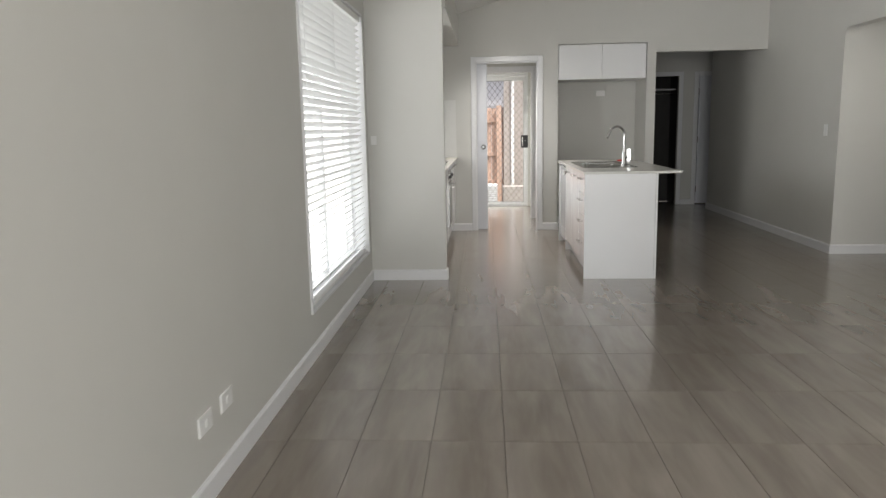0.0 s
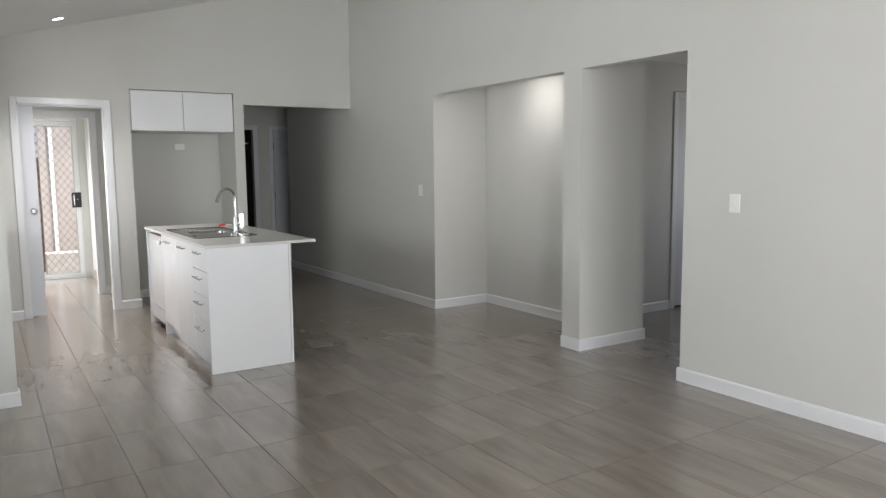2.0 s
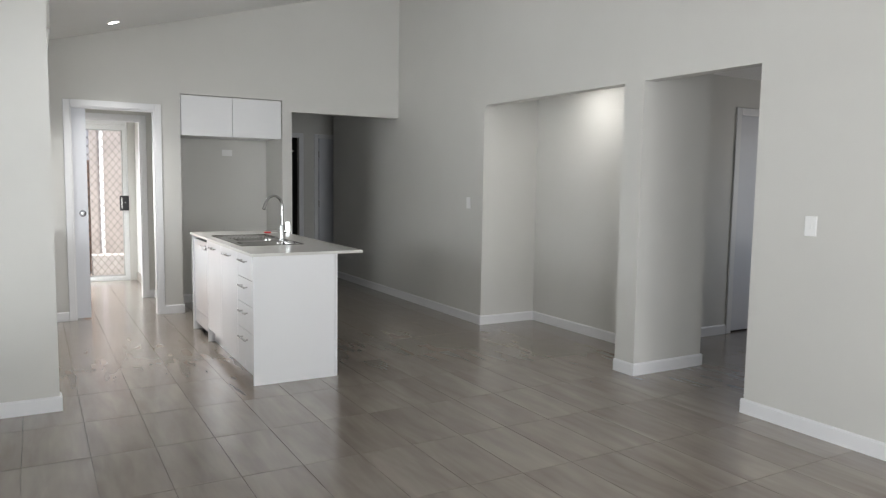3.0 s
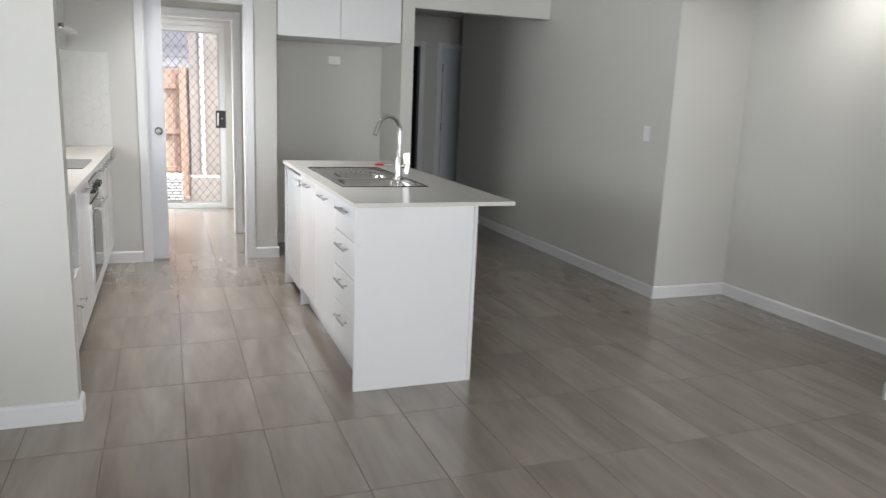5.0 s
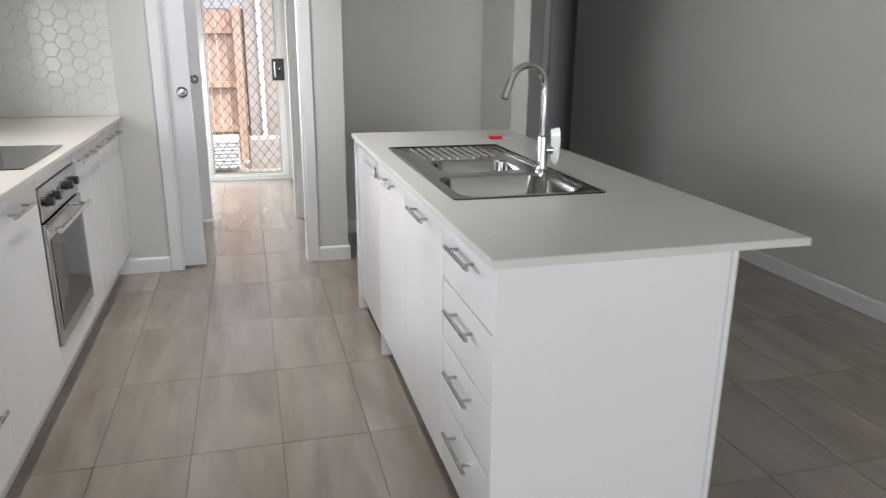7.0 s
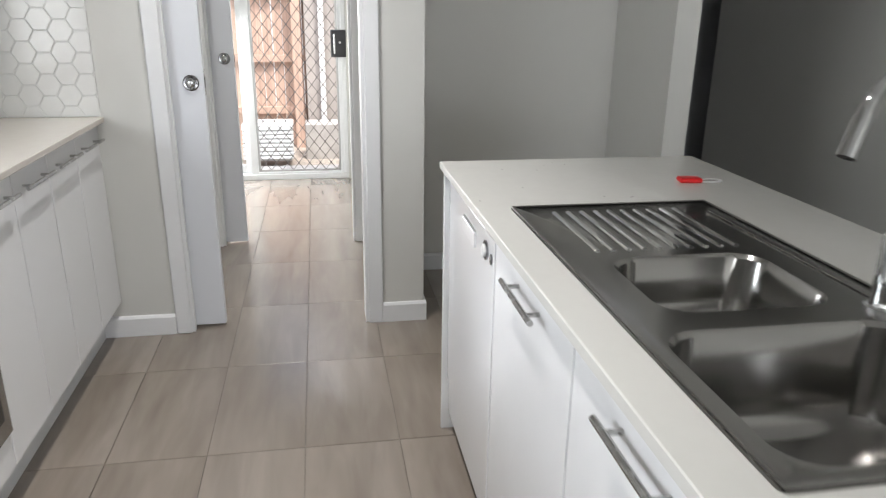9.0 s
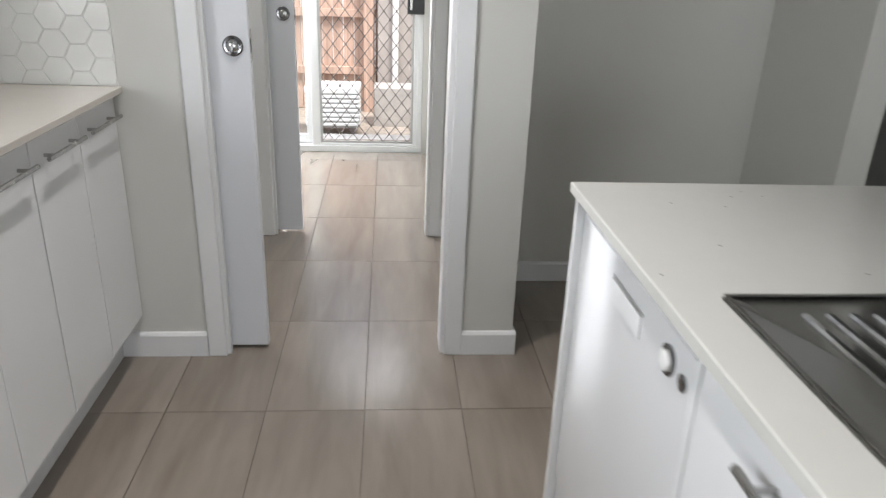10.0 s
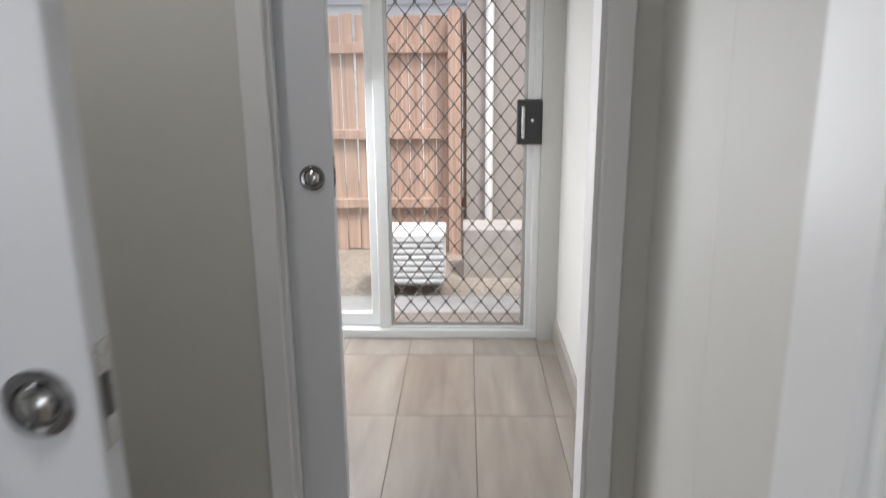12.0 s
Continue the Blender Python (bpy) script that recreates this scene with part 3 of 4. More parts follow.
# unseen window behind the start, added as a source for the east wall
win = empty("window_4", "tall white window with clear glass, unseen, added to light the east wall", "window", kind="structure")
bm = boxes((x, x + 0.05, -2.1, -0.3, 0.3, 0.35), (x, x + 0.05, -2.1, -0.3, 2.25, 2.3), (x, x + 0.05, -2.1, -2.05, 0.35, 2.25), (x, x + 0.05, -0.35, -0.3, 0.35, 2.25))
part("window_frame", bm, M_ALU, win)
p = part("pane", boxes((x + 0.02, x + 0.025, -2.05, -0.35, 0.35, 2.25)), M_GLASS, win)
p.visible_shadow = False
win = empty("window_3", "wide white window with clear glass", "window", kind="structure")
bm = boxes((0, 3.2, YR - 0.13, YR - 0.08, 0.2, 0.25), (0, 3.2, YR - 0.13, YR - 0.08, 2.25, 2.3), (0, 0.05, YR - 0.13, YR - 0.08, 0.25, 2.25), (3.15, 3.2, YR - 0.13, YR - 0.08, 0.25, 2.25), (1.57, 1.63, YR - 0.13, YR - 0.08, 0.25, 2.25))
part("window_frame", bm, M_ALU, win)
p = part("pane", boxes((0.05, 3.15, YR - 0.11, YR - 0.105, 0.25, 2.25)), M_GLASS, win)
p.visible_shadow = False


# bar handle running along y, standing off a front that faces -x (s=-1) or +x (s=1)
def bar_handle(parent, x, y, z, s, length=0.19):
    bm = bmesh.new()
    cyl(bm, (x + s * 0.028, y - length / 2, z), (x + s * 0.028, y + length / 2, z), 0.006, 14)
    for dy in (-length * 0.33, length * 0.33):
        cyl(bm, (x, y + dy, z), (x + s * 0.027, y + dy, z), 0.0048, 10)
    return part("handle", bm, M_NICKEL, parent, "brushed steel bar handle", True)


# island
IX, IX1 = 0.945, 1.545
TOP = 0.92


def island_unit(name, y0, y1, label):
    u = empty(name, label, "cabinet", "island cabinets")
    bm = boxes((IX + 0.02, IX1 - 0.02, y0, y0 + 0.016, 0.12, 0.9), (IX + 0.02, IX1 - 0.02, y1 - 0.016, y1, 0.12, 0.9), (IX + 0.02, IX1 - 0.02, y0 + 0.016, y1 - 0.016, 0.12, 0.136), (IX1 - 0.036, IX1 - 0.02, y0 + 0.016, y1 - 0.016, 0.136, 0.9))
    part("body", bm, M_CARC, u)
    part("kickboard", boxes((IX + 0.055, IX + 0.071, y0, y1, 0, 0.12)), M_LAM, u)
    return u


G = 0.0026
u = island_unit("drawer_unit", 6.536, 7.005, "white gloss four-drawer unit with bar handles")
for z0, z1, hz in ((0.12, 0.345, 0.285), (0.345, 0.535, 0.477), (0.535, 0.72, 0.662), (0.72, 0.895, 0.846)):
    d = part("drawer_front", boxes((IX, IX + 0.018, 6.536 + G, 7.005 - G, z0 + G, z1 - G), bevel=0.0012), M_LAM, u)
    bar_handle(d, IX, 6.785, hz, -1, 0.205)
u = island_unit("sink_cabinet", 7.007, 8.05, "white gloss double-door sink cabinet with bar handles")
for y0, y1, hy in ((7.007, 7.53, 7.267), (7.53, 8.05, 7.783)):
    d = part("door", boxes((IX, IX + 0.018, y0 + G, y1 - G, 0.12, 0.893), bevel=0.0012), M_LAM, u)
    bar_handle(d, IX, hy, 0.843, -1, 0.21)
panel = tagged(new("island_end_panel", mesh_of("island_end_panel", boxes((IX - 0.012, IX1 - 0.021, 6.516, 6.534, 0, 0.899), bevel=0.0012), M_LAM)), "white gloss end panel of the kitchen island", "panel")
tagged(new("island_end_panel", mesh_of("island_end_panel", boxes((IX - 0.012, IX1, 8.66, 8.676, 0, 0.899), bevel=0.0012), M_LAM)), "white gloss end panel beside the dishwasher", "panel")
tagged(new("island_back_panel", mesh_of("island_back_panel", boxes((IX1 - 0.0185, IX1, 6.518, 8.658, 0, 0.899), bevel=0.0012), M_LAM)), "white gloss back panel of the kitchen island", "panel")
tagged(new("island_divider_panel", mesh_of("island_divider_panel", boxes((IX - 0.001, IX1 - 0.02, 8.052, 8.066, 0, 0.899), bevel=0.0012), M_LAM)), "white panel between sink cabinet and dishwasher", "panel")

# dishwasher
dw = empty("dishwasher", "white freestanding dishwasher with recessed grip and dial", "dishwasher")
# white machine's body coloured black so the slot under the worktop looks shaded
part("body", boxes((IX + 0.05, IX1 - 0.03, 8.072, 8.656, 0.03, 0.86), bevel=0.004), M_BLACK, dw)
df = part("door", boxes((IX + 0.004, IX + 0.05, 8.072, 8.656, 0.2, 0.866), bevel=0.005), M_GLOSS, dw)
part("lower_panel", boxes((IX + 0.01, IX + 0.05, 8.072, 8.656, 0.07, 0.196), bevel=0.003), M_GLOSS, dw)
# black sheet put in the open toe gap as its shade
part("toe_gap_shade", boxes((IX + 0.075, IX + 0.09, 8.072, 8.656, 0, 0.07)), M_BLACK, dw, "black sheet standing for the shade in the open toe gap")
# grey strip painted as the shadow line along the grip's top
part("grip_shade_line", boxes((IX + 0.002, IX + 0.006, 8.275, 8.43, 0.8225, 0.827)), M_ALUGREY, df)
part("grip", boxes((IX - 0.001, IX + 0.006, 8.275, 8.43, 0.782, 0.821), bevel=0.0012), M_LAM, df, "moulded grip recess")
bm = bmesh.new()
lathe(bm, [(0.024, 0), (0.024, -0.004), (0.019, -0.005), (0.018, -0.003)], (IX + 0.004, 8.157, 0.815), "x")
ring = part("dial", bm, M_DCHROME, df, "silver ringed dial", True)
bm = bmesh.new()
lathe(bm, [(0.016, -0.002), (0.016, -0.009), (0.012, -0.011), (0.002, -0.011)], (IX + 0.004, 8.157, 0.815), "x")
part("dial_cap", bm, M_WHITEP, ring, smooth=True)
bm = bmesh.new()
lathe(bm, [(0.013, 0), (0.013, -0.003), (0.008, -0.004), (0.002, -0.004)], (IX + 0.004, 8.103, 0.81), "x")
part("button", bm, M_DCHROME, df, smooth=True)

# island worktop with a cut-out for the sink
SK = (1.0, 1.495, 7.095, 8.15)
wt = empty("island_worktop", "pale stone island worktop with overhanging side", "worktop")
IW = (0.921, 1.74, 6.512, 8.684)
c = (SK[0] + 0.012, SK[1] - 0.012, SK[2] + 0.012, SK[3] - 0.012)
bm = bmesh.new()
vo = [[bm.verts.new((x, y, z)) for x, y in ((IW[0], IW[2]), (IW[1], IW[2]), (IW[1], IW[3]), (IW[0], IW[3]))] for z in (0.9, TOP)]
vi = [[bm.verts.new((x, y, z)) for x, y in ((c[0], c[2]), (c[1], c[2]), (c[1], c[3]), (c[0], c[3]))] for z in (0.9, TOP)]
for k in range(4):
    j = (k + 1) % 4
    bm.faces.new((vo[0][k], vo[0][j], vo[1][j], vo[1][k]))
    bm.faces.new((vi[0][j], vi[0][k], vi[1][k], vi[1][j]))
    bm.faces.new((vo[1][k], vo[1][j], vi[1][j], vi[1][k]))
    bm.faces.new((vo[0][j], vo[0][k], vi[0][k], vi[0][j]))
bmesh.ops.bevel(bm, geom=[e for e in bm.edges if e.calc_length() > 0.5 and all(v in vo[1] for v in e.verts)], offset=0.002, segments=1, affect="EDGES")
part("stone_top", bm, M_STONE, wt)


# sink
def bowl(bm, x0, x1, y0, y1, depth, z):
    outer = rounded(x0, x1, y0, y1, 0.06)
    levels = [(0.0, 0.0, 0.06), (0.006, -0.008, 0.058), (0.012, -depth + 0.05, 0.055), (0.024, -depth + 0.018, 0.05), (0.05, -depth, 0.04)]
    rings = []
    for inset, dz, r in levels:
        rings.append([bm.verts.new((px, py, z + dz)) for px, py in rounded(x0 + inset, x1 - inset, y0 + inset, y1 - inset, r)])
    n = len(outer)
    for a, b in zip(rings, rings[1:]):
        for k in range(n):
            bm.faces.new((a[k], b[k], b[(k + 1) % n], a[(k + 1) % n]))
    bm.faces.new(rings[-1][::-1])
    return rings[0]


sink = empty("kitchen_sink", "stainless steel inset sink, two bowls and ribbed drainer", "sink")
bm = bmesh.new()
zs = TOP + 0.003
rims = [bowl(bm, 1.035, 1.43, 7.125, 7.455, 0.17, zs), bowl(bm, 1.085, 1.39, 7.515, 7.775, 0.13, zs)]
outer_ring = [bm.verts.new((px, py, zs)) for px, py in rounded(SK[0] + 0.006, SK[1] - 0.006, SK[2] + 0.006, SK[3] - 0.006, 0.012, 3)]
edges = []
for ring in (outer_ring, *rims):
    for k in range(len(ring)):
        e = bm.edges.get((ring[k], ring[(k + 1) % len(ring)])) or bm.edges.new((ring[k], ring[(k + 1) % len(ring)]))
        edges.append(e)
bmesh.ops.triangle_fill(bm, edges=edges, use_beauty=True)
lip = [bm.verts.new((px, py, TOP + 0.0006)) for px, py in rounded(SK[0], SK[1], SK[2], SK[3], 0.012, 3)]
for k in range(len(lip)):
    bm.faces.new((lip[k], lip[(k + 1) % len(lip)], outer_ring[(k + 1) % len(lip)], outer_ring[k]))
bmesh.ops.recalc_face_normals(bm, faces=bm.faces[:])
for f in bm.faces:
    if f.normal.z < -0.5 and abs(f.calc_center_median().z - zs) < 0.001:
        f.normal_flip()
part("basin", bm, M_STEEL, sink, smooth=True)
bm = boxes((SK[0] + 0.004, SK[1] - 0.004, SK[2] + 0.004, SK[2] + 0.01, zs, zs + 0.003), (SK[0] + 0.004, SK[1] - 0.004, SK[3] - 0.01, SK[3] - 0.004, zs, zs + 0.003), (SK[0] + 0.004, SK[0] + 0.01, SK[2] + 0.01, SK[3] - 0.01, zs, zs + 0.003), (SK[1] - 0.01, SK[1] - 0.004, SK[2] + 0.01, SK[3] - 0.01, zs, zs + 0.003), bevel=0.0012)
part("raised_rim", bm, M_STEEL, sink)
for k in range(10):
    x = 1.088 + k * 0.0325
    bm = bmesh.new()
    prism(bm, [(x - 0.006, zs - 0.0005), (x - 0.003, zs + 0.0035), (x + 0.003, zs + 0.0035), (x + 0.006, zs - 0.0005)], "y", 7.815, 8.085)
    part("drainer_rib", bm, M_CHROME, sink)
for cx, cy, dp in ((1.19, 7.265, 0.17), (1.237, 7.645, 0.13)):
    bm = bmesh.new()
    lathe(bm, [(0.044, 0.0), (0.044, 0.003), (0.036, 0.004), (0.032, -0.002), (0.008, -0.002), (0.006, 0.004), (0.002, 0.005)], (cx, cy, zs - dp + 0.001))
    part("waste", bm, M_CHROME, sink, "chrome basket waste", True)
bm = boxes((1.45, 1.458, 7.2, 8.06, zs - 0.0003, zs + 0.003), bevel=0.001)
part("raised_rib", bm, M_STEEL, sink)

# tap
tap = empty("mixer_tap", "chrome gooseneck kitchen mixer with side lever", "tap")
tx, ty = 1.437, 7.49
bm = bmesh.new()
lathe(bm, [(0.027, 0.0), (0.027, 0.005), (0.022, 0.008), (0.0195, 0.02), (0.0195, 0.118), (0.018, 0.124), (0.0115, 0.127)], (tx, ty, zs))
part("tap_body", bm, M_CHROME, tap, smooth=True)
dirx, diry = -0.925, -0.38
pts = [(tx, ty, zs + 0.125), (tx, ty, zs + 0.18), (tx, ty, zs + 0.24)]
R = 0.085
pts += [(tx + dirx * R * (1 - math.cos(a)), ty + diry * R * (1 - math.cos(a)), zs + 0.283 + R * math.sin(a)) for a in [radians(10 * k) for k in range(0, 17)]]
bm = bmesh.new()
tube(bm, pts, 0.0115, 18)
part("spout", bm, M_CHROME, tap, smooth=True)
e0, e1 = Vector(pts[-2]), Vector(pts[-1])
d = (e1 - e0).normalized()
bm = bmesh.new()
cyl(bm, e1 - d * 0.002, e1 + d * 0.056, 0.0135, 20)
part("nozzle", bm, M_CHROME, tap, smooth=True)
bm = bmesh.new()
cyl(bm, (tx, ty, zs + 0.075), (tx + 0.036, ty - 0.01, zs + 0.075), 0.014, 18)
hub = part("lever_hub", bm, M_CHROME, tap, smooth=True)
bm = bmesh.new()
outline = [(-0.015, 0.088), (0.017, 0.093), (0.021, 0.05), (0.02, -0.01), (0.014, -0.03), (0.004, -0.036), (-0.008, -0.03), (-0.015, -0.012)]
prism(bm, outline, "y", -0.005, 0.005)
bmesh.ops.bevel(bm, geom=bm.edges[:], offset=0.002, segments=2, affect="EDGES")
bm.transform(Matrix.Translation((tx + 0.04, ty - 0.012, zs + 0.062)) @ Matrix.Rotation(radians(-8), 4, "Z"))
part("lever", bm, M_CHROME, tap, "flat chrome paddle lever", True)

# key tag
tag = empty("key_tag", "red plastic key tag with a white ring on the worktop", "key tag")
bm = boxes((-0.031, 0.031, -0.02, 0.02, 0, 0.013), bevel=0.004)
bm.transform(Matrix.Translation((1.558, 8.348, TOP)) @ Matrix.Rotation(radians(-8), 4, "Z"))
part("tag_body", bm, M_RED, tag)
bm = bmesh.new()
tube(bm, [(1.615 + 0.034 * math.cos(a), 8.343 + 0.017 * math.sin(a), TOP + 0.003) for a in [radians(15 * k) for k in range(24)]], 0.0024, 8)
part("ring", bm, M_WHITEP, tag, "thin white ring", True)

# left bench run
CX = -0.29
BE = YB
BT = 0.938
FB = 0.16


def bench_unit(name, y0, y1, label):
    u = empty(name, label, "cabinet", "bench cabinets")
    part("side_panel", boxes((XL + 0.01, CX - 0.0185, y0, y0 + 0.016, FB, BT - 0.021)), M_CARC, u)
    part("side_panel", boxes((XL + 0.01, CX - 0.0185, y1 - 0.016, y1, FB, BT - 0.021)), M_CARC, u)
    part("base_panel", boxes((XL + 0.01, CX - 0.0185, y0 + 0.016, y1 - 0.016, FB, FB + 0.016)), M_CARC, u)
    part("back_panel", boxes((XL + 0.01, XL + 0.026, y0 + 0.016, y1 - 0.016, FB + 0.016, BT - 0.021)), M_CARC, u)
    part("kickboard", boxes((CX - 0.096, CX - 0.08, y0, y1, 0, FB - 0.001)), M_LAM, u)
    return u


u = bench_unit("microwave_cabinet", 6.632, 7.22, "white open microwave cabinet over a wide drawer")
part("shelf", boxes((XL + 0.026, CX - 0.019, 6.648, 7.204, 0.49, 0.512)), M_CARC, u)
part("side_strip", boxes((CX - 0.018, CX, 6.632, 6.655, 0.515, BT - 0.024)), M_LAM, u)
part("side_strip", boxes((CX - 0.018, CX, 7.2, 7.219, 0.515, BT - 0.024)), M_LAM, u)
d = part("drawer_front", boxes((CX - 0.018, CX, 6.632 + G, 7.22 - G, FB, 0.513), bevel=0.0012), M_LAM, u)
bar_handle(d, CX, 7.05, 0.375, 1, 0.19)
u = bench_unit("narrow_cabinet", 7.221, 7.825, "white gloss bench cabinet with a bar handle")
d = part("door", boxes((CX - 0.018, CX, 7.221 + G, 7.825 - G, FB, BT - 0.026), bevel=0.0012), M_LAM, u)
bar_handle(d, CX, 7.58, 0.846, 1, 0.22)
u = bench_unit("oven_cabinet", 7.827, 8.41, "white cabinet housing the built-in oven")
part("lower_panel", boxes((CX - 0.018, CX, 7.827 + G, 8.41 - G, FB, 0.268), bevel=0.0012), M_LAM, u)
part("top_strip", boxes((CX - 0.018, CX, 7.827 + G, 8.41 - G, 0.866, BT - 0.026), bevel=0.0012), M_LAM, u)
ov = empty("built_in_oven", "stainless built-in oven with black glass door", "oven")
part("body", boxes((XL + 0.05, CX - 0.022, 7.846, 8.391, 0.272, 0.86)), M_DARK, ov)
fa = part("control_panel", boxes((CX - 0.02, CX + 0.006, 7.832, 8.405, 0.742, 0.862), bevel=0.002), M_STEEL, ov)
for y in (7.92, 8.02, 8.225, 8.325):
    bm = bmesh.new()
    lathe(bm, [(0.021, 0.0), (0.021, 0.004), (0.017, 0.006), (0.016, 0.024), (0.002, 0.025)], (CX + 0.006, y, 0.802), "x")
    part("knob", bm, M_BLACK, fa, "black control knob", True)
part("display", boxes((CX + 0.006, CX + 0.0075, 8.075, 8.165, 0.782, 0.822)), M_DARKGLASS, fa)
dr = part("oven_door", boxes((CX - 0.02, CX + 0.012, 7.832, 8.405, 0.272, 0.736), bevel=0.002), M_STEEL, ov)
part("door_glass", boxes((CX + 0.0115, CX + 0.014, 7.87, 8.367, 0.325, 0.672), bevel=0.0006), M_DARKGLASS, dr, "black glass oven window")
bm = bmesh.new()
cyl(bm, (CX + 0.05, 7.86, 0.702), (CX + 0.05, 8.375, 0.702), 0.009, 14)
for y in (7.9, 8.335):
    cyl(bm, (CX + 0.011, y, 0.702), (CX + 0.05, y, 0.702), 0.007, 10)
part("oven_handle", bm, M_NICKEL, dr, "steel oven rail handle", True)
for nm, y0, y1, hs in (("pair_cabinet", 8.412, 8.985, ((8.412, 8.7, 8.565), (8.7, 8.985, 8.85))), ("end_cabinet", 8.987, BE - 0.003, ((8.987, 9.272, 9.135), (9.272, BE - 0.003, 9.41)))):
    u = bench_unit(nm, y0, y1, "white gloss double-door bench cabinet with bar handles")
    for a, b, hy in hs:
        d = part("door", boxes((CX - 0.018, CX, a + G, b - G, FB, BT - 0.026), bevel=0.0012), M_LAM, u)
        bar_handle(d, CX, hy, 0.855, 1, 0.225)
bw = empty("bench_worktop", "pale stone bench worktop along the kitchen wall", "worktop")
part("stone_top", boxes((XL + 0.002, CX + 0.03, 6.632, BE - 0.002, BT - 0.02, BT), bevel=0.002), M_BENCH, bw)
hob = empty("cooktop", "dark glass electric cooktop in the bench", "cooktop")
part("glass", boxes((-0.81, -0.31, 7.8, 8.37, BT, BT + 0.005), bevel=0.002), M_HOB, hob)

# overhead cabinets and slide-out rangehood
for y0, y1, z0, lab in ((8.33, BE - 0.003, 1.65, "white gloss overhead cabinet above the bench"), (7.73, 8.325, 1.74, "white overhead cabinet housing the rangehood")):
    u = empty("overhead_cabinet", lab, "cabinet", "overhead cabinets")
    part("body", boxes((XL + 0.002, -0.568, y0, y1, z0, 2.303), bevel=0.001), M_CARC, u)
    mid = (y0 + y1) / 2
    for a, b in ((y0, mid), (mid, y1)):
        part("door", boxes((-0.568, -0.55, a + G, b - G, z0, 2.303), bevel=0.0012), M_LAM, u)
rh = empty("rangehood", "slide-out stainless rangehood under the overhead cabinet", "rangehood")
bm = bmesh.new()
prism(bm, [(XL + 0.03, 1.664), (-0.58, 1.664), (-0.37, 1.694), (-0.365, 1.712), (-0.56, 1.737), (XL + 0.03, 1.737)], "y", 7.735, 8.32)
part("canopy", bm, M_STEEL, rh)
bm = bmesh.new()
for k in range(2):
    ya = 7.765 + k * 0.27
    box(bm, XL + 0.08, -0.6, ya, ya + 0.255, 1.659, 1.6645, bevel=0.001)
part("filter", bm, M_ALUGREY, rh, "grey mesh grease filters")
bm = bmesh.new()
box(bm, -0.372, -0.352, 7.732, 8.323, 1.688, 1.716, bevel=0.004)
part("slide_front", bm, M_DCHROME, rh, "dark steel pull-out visor edge")

# cabinet over the fridge recess
u = empty("overhead_cabinet", "white gloss two-door cabinet above the fridge recess", "cabinet", "overhead cabinets")
part("body", boxes((F0 + 0.004, F1 - 0.004, YB + 0.03, RY - 0.01, 1.87, FZ - 0.004)), M_CARC, u)
for a, b in ((F0 + 0.008, 1.537), (1.537, F1 - 0.008)):
    part("door", boxes((a + G, b - G, YB + 0.01, YB + 0.029, 1.868, FZ - 0.012), bevel=0.0012), M_LAM, u)


# switches and outlets
def plate(name, pos, normal, w, h, label, rocker=True, category="switch"):
    t = empty(name, label, category)
    nx, ny = normal
    x, y, z = pos
    def pb(hw, hh, d0, d1, bev):
        if nx:
            a, b = sorted((x + nx * d0, x + nx * d1))
            return boxes((a, b, y - hw, y + hw, z - hh, z + hh), bevel=bev)
        a, b = sorted((y + ny * d0, y + ny * d1))
        return boxes((x - hw, x + hw, a, b, z - hh, z + hh), bevel=bev)
    part("plate", pb(w / 2, h / 2, 0, 0.008, 0.002), M_WHITEP, t)
    if rocker:
        part("rocker", pb(0.008, 0.014, 0.008, 0.012, 0.0012), M_WHITEP, t)
    return t


plate("light_switch", (XR, 4.185, 1.207), (-1, 0), 0.072, 0.115, "white plastic light switch on the grey wall")
plate("light_switch", (XR, 7.91, 1.215), (-1, 0), 0.072, 0.115, "white plastic light switch beside the niche")
plate("light_switch", (-0.85, 6.53, 1.215), (0, -1), 0.05, 0.075, "small white switch beside the window")
plate("power_outlet", (XL, 2.95, 0.30), (1, 0), 0.115, 0.072, "white double power outlet low on the wall", category="outlet")
plate("power_outlet", (XL, 2.74, 0.295), (1, 0), 0.115, 0.072, "white double power outlet low on the wall", category="outlet")
plate("power_outlet", (1.62, RY, 1.72), (0, -1), 0.115, 0.072, "white power outlet high in the fridge recess", category="outlet")


# downlights
def downlight(x, y, z, slope, power, label, spread=82):
    t = empty("downlight", label, "downlight", "ceiling downlights")
    rot = Matrix.Translation((x, y, z)) @ Matrix.Rotation(-math.atan(slope), 4, "Y")
    bm = bmesh.new()
    lathe(bm, [(0.046, -0.001), (0.056, -0.001), (0.055, -0.006), (0.047, -0.008), (0.046, -0.004)], (0, 0, 0))
    bm.transform(rot)
    part("bezel", bm, M_WHITEP, t, smooth=True)
    bm = bmesh.new()
    lathe(bm, [(0.045, -0.002), (0.045, -0.005), (0.02, -0.006)], (0, 0, 0))
    bm.transform(rot)
    part("diffuser", bm, M_LAMP, t, "glowing round diffuser")
    if power:
        o = new("lamp", bpy.data.lights.new("lamp", "SPOT"))
        o.data.energy, o.data.spot_size, o.data.spot_blend, o.data.shadow_soft_size = power, radians(spread), 1.0, 0.05
        o.data.color = (1.0, 0.985, 0.95)
        o.location = (x, y, z - 0.03)
    return t


downlight(0.345, 9.07, ceil_z(0.345), 0.273, 92, "white recessed downlight, lit, in the raked ceiling", 80)
downlight(0.345, 7.64, ceil_z(0.345), 0.273, 92, "white recessed downlight, lit, in the raked ceiling", 80)
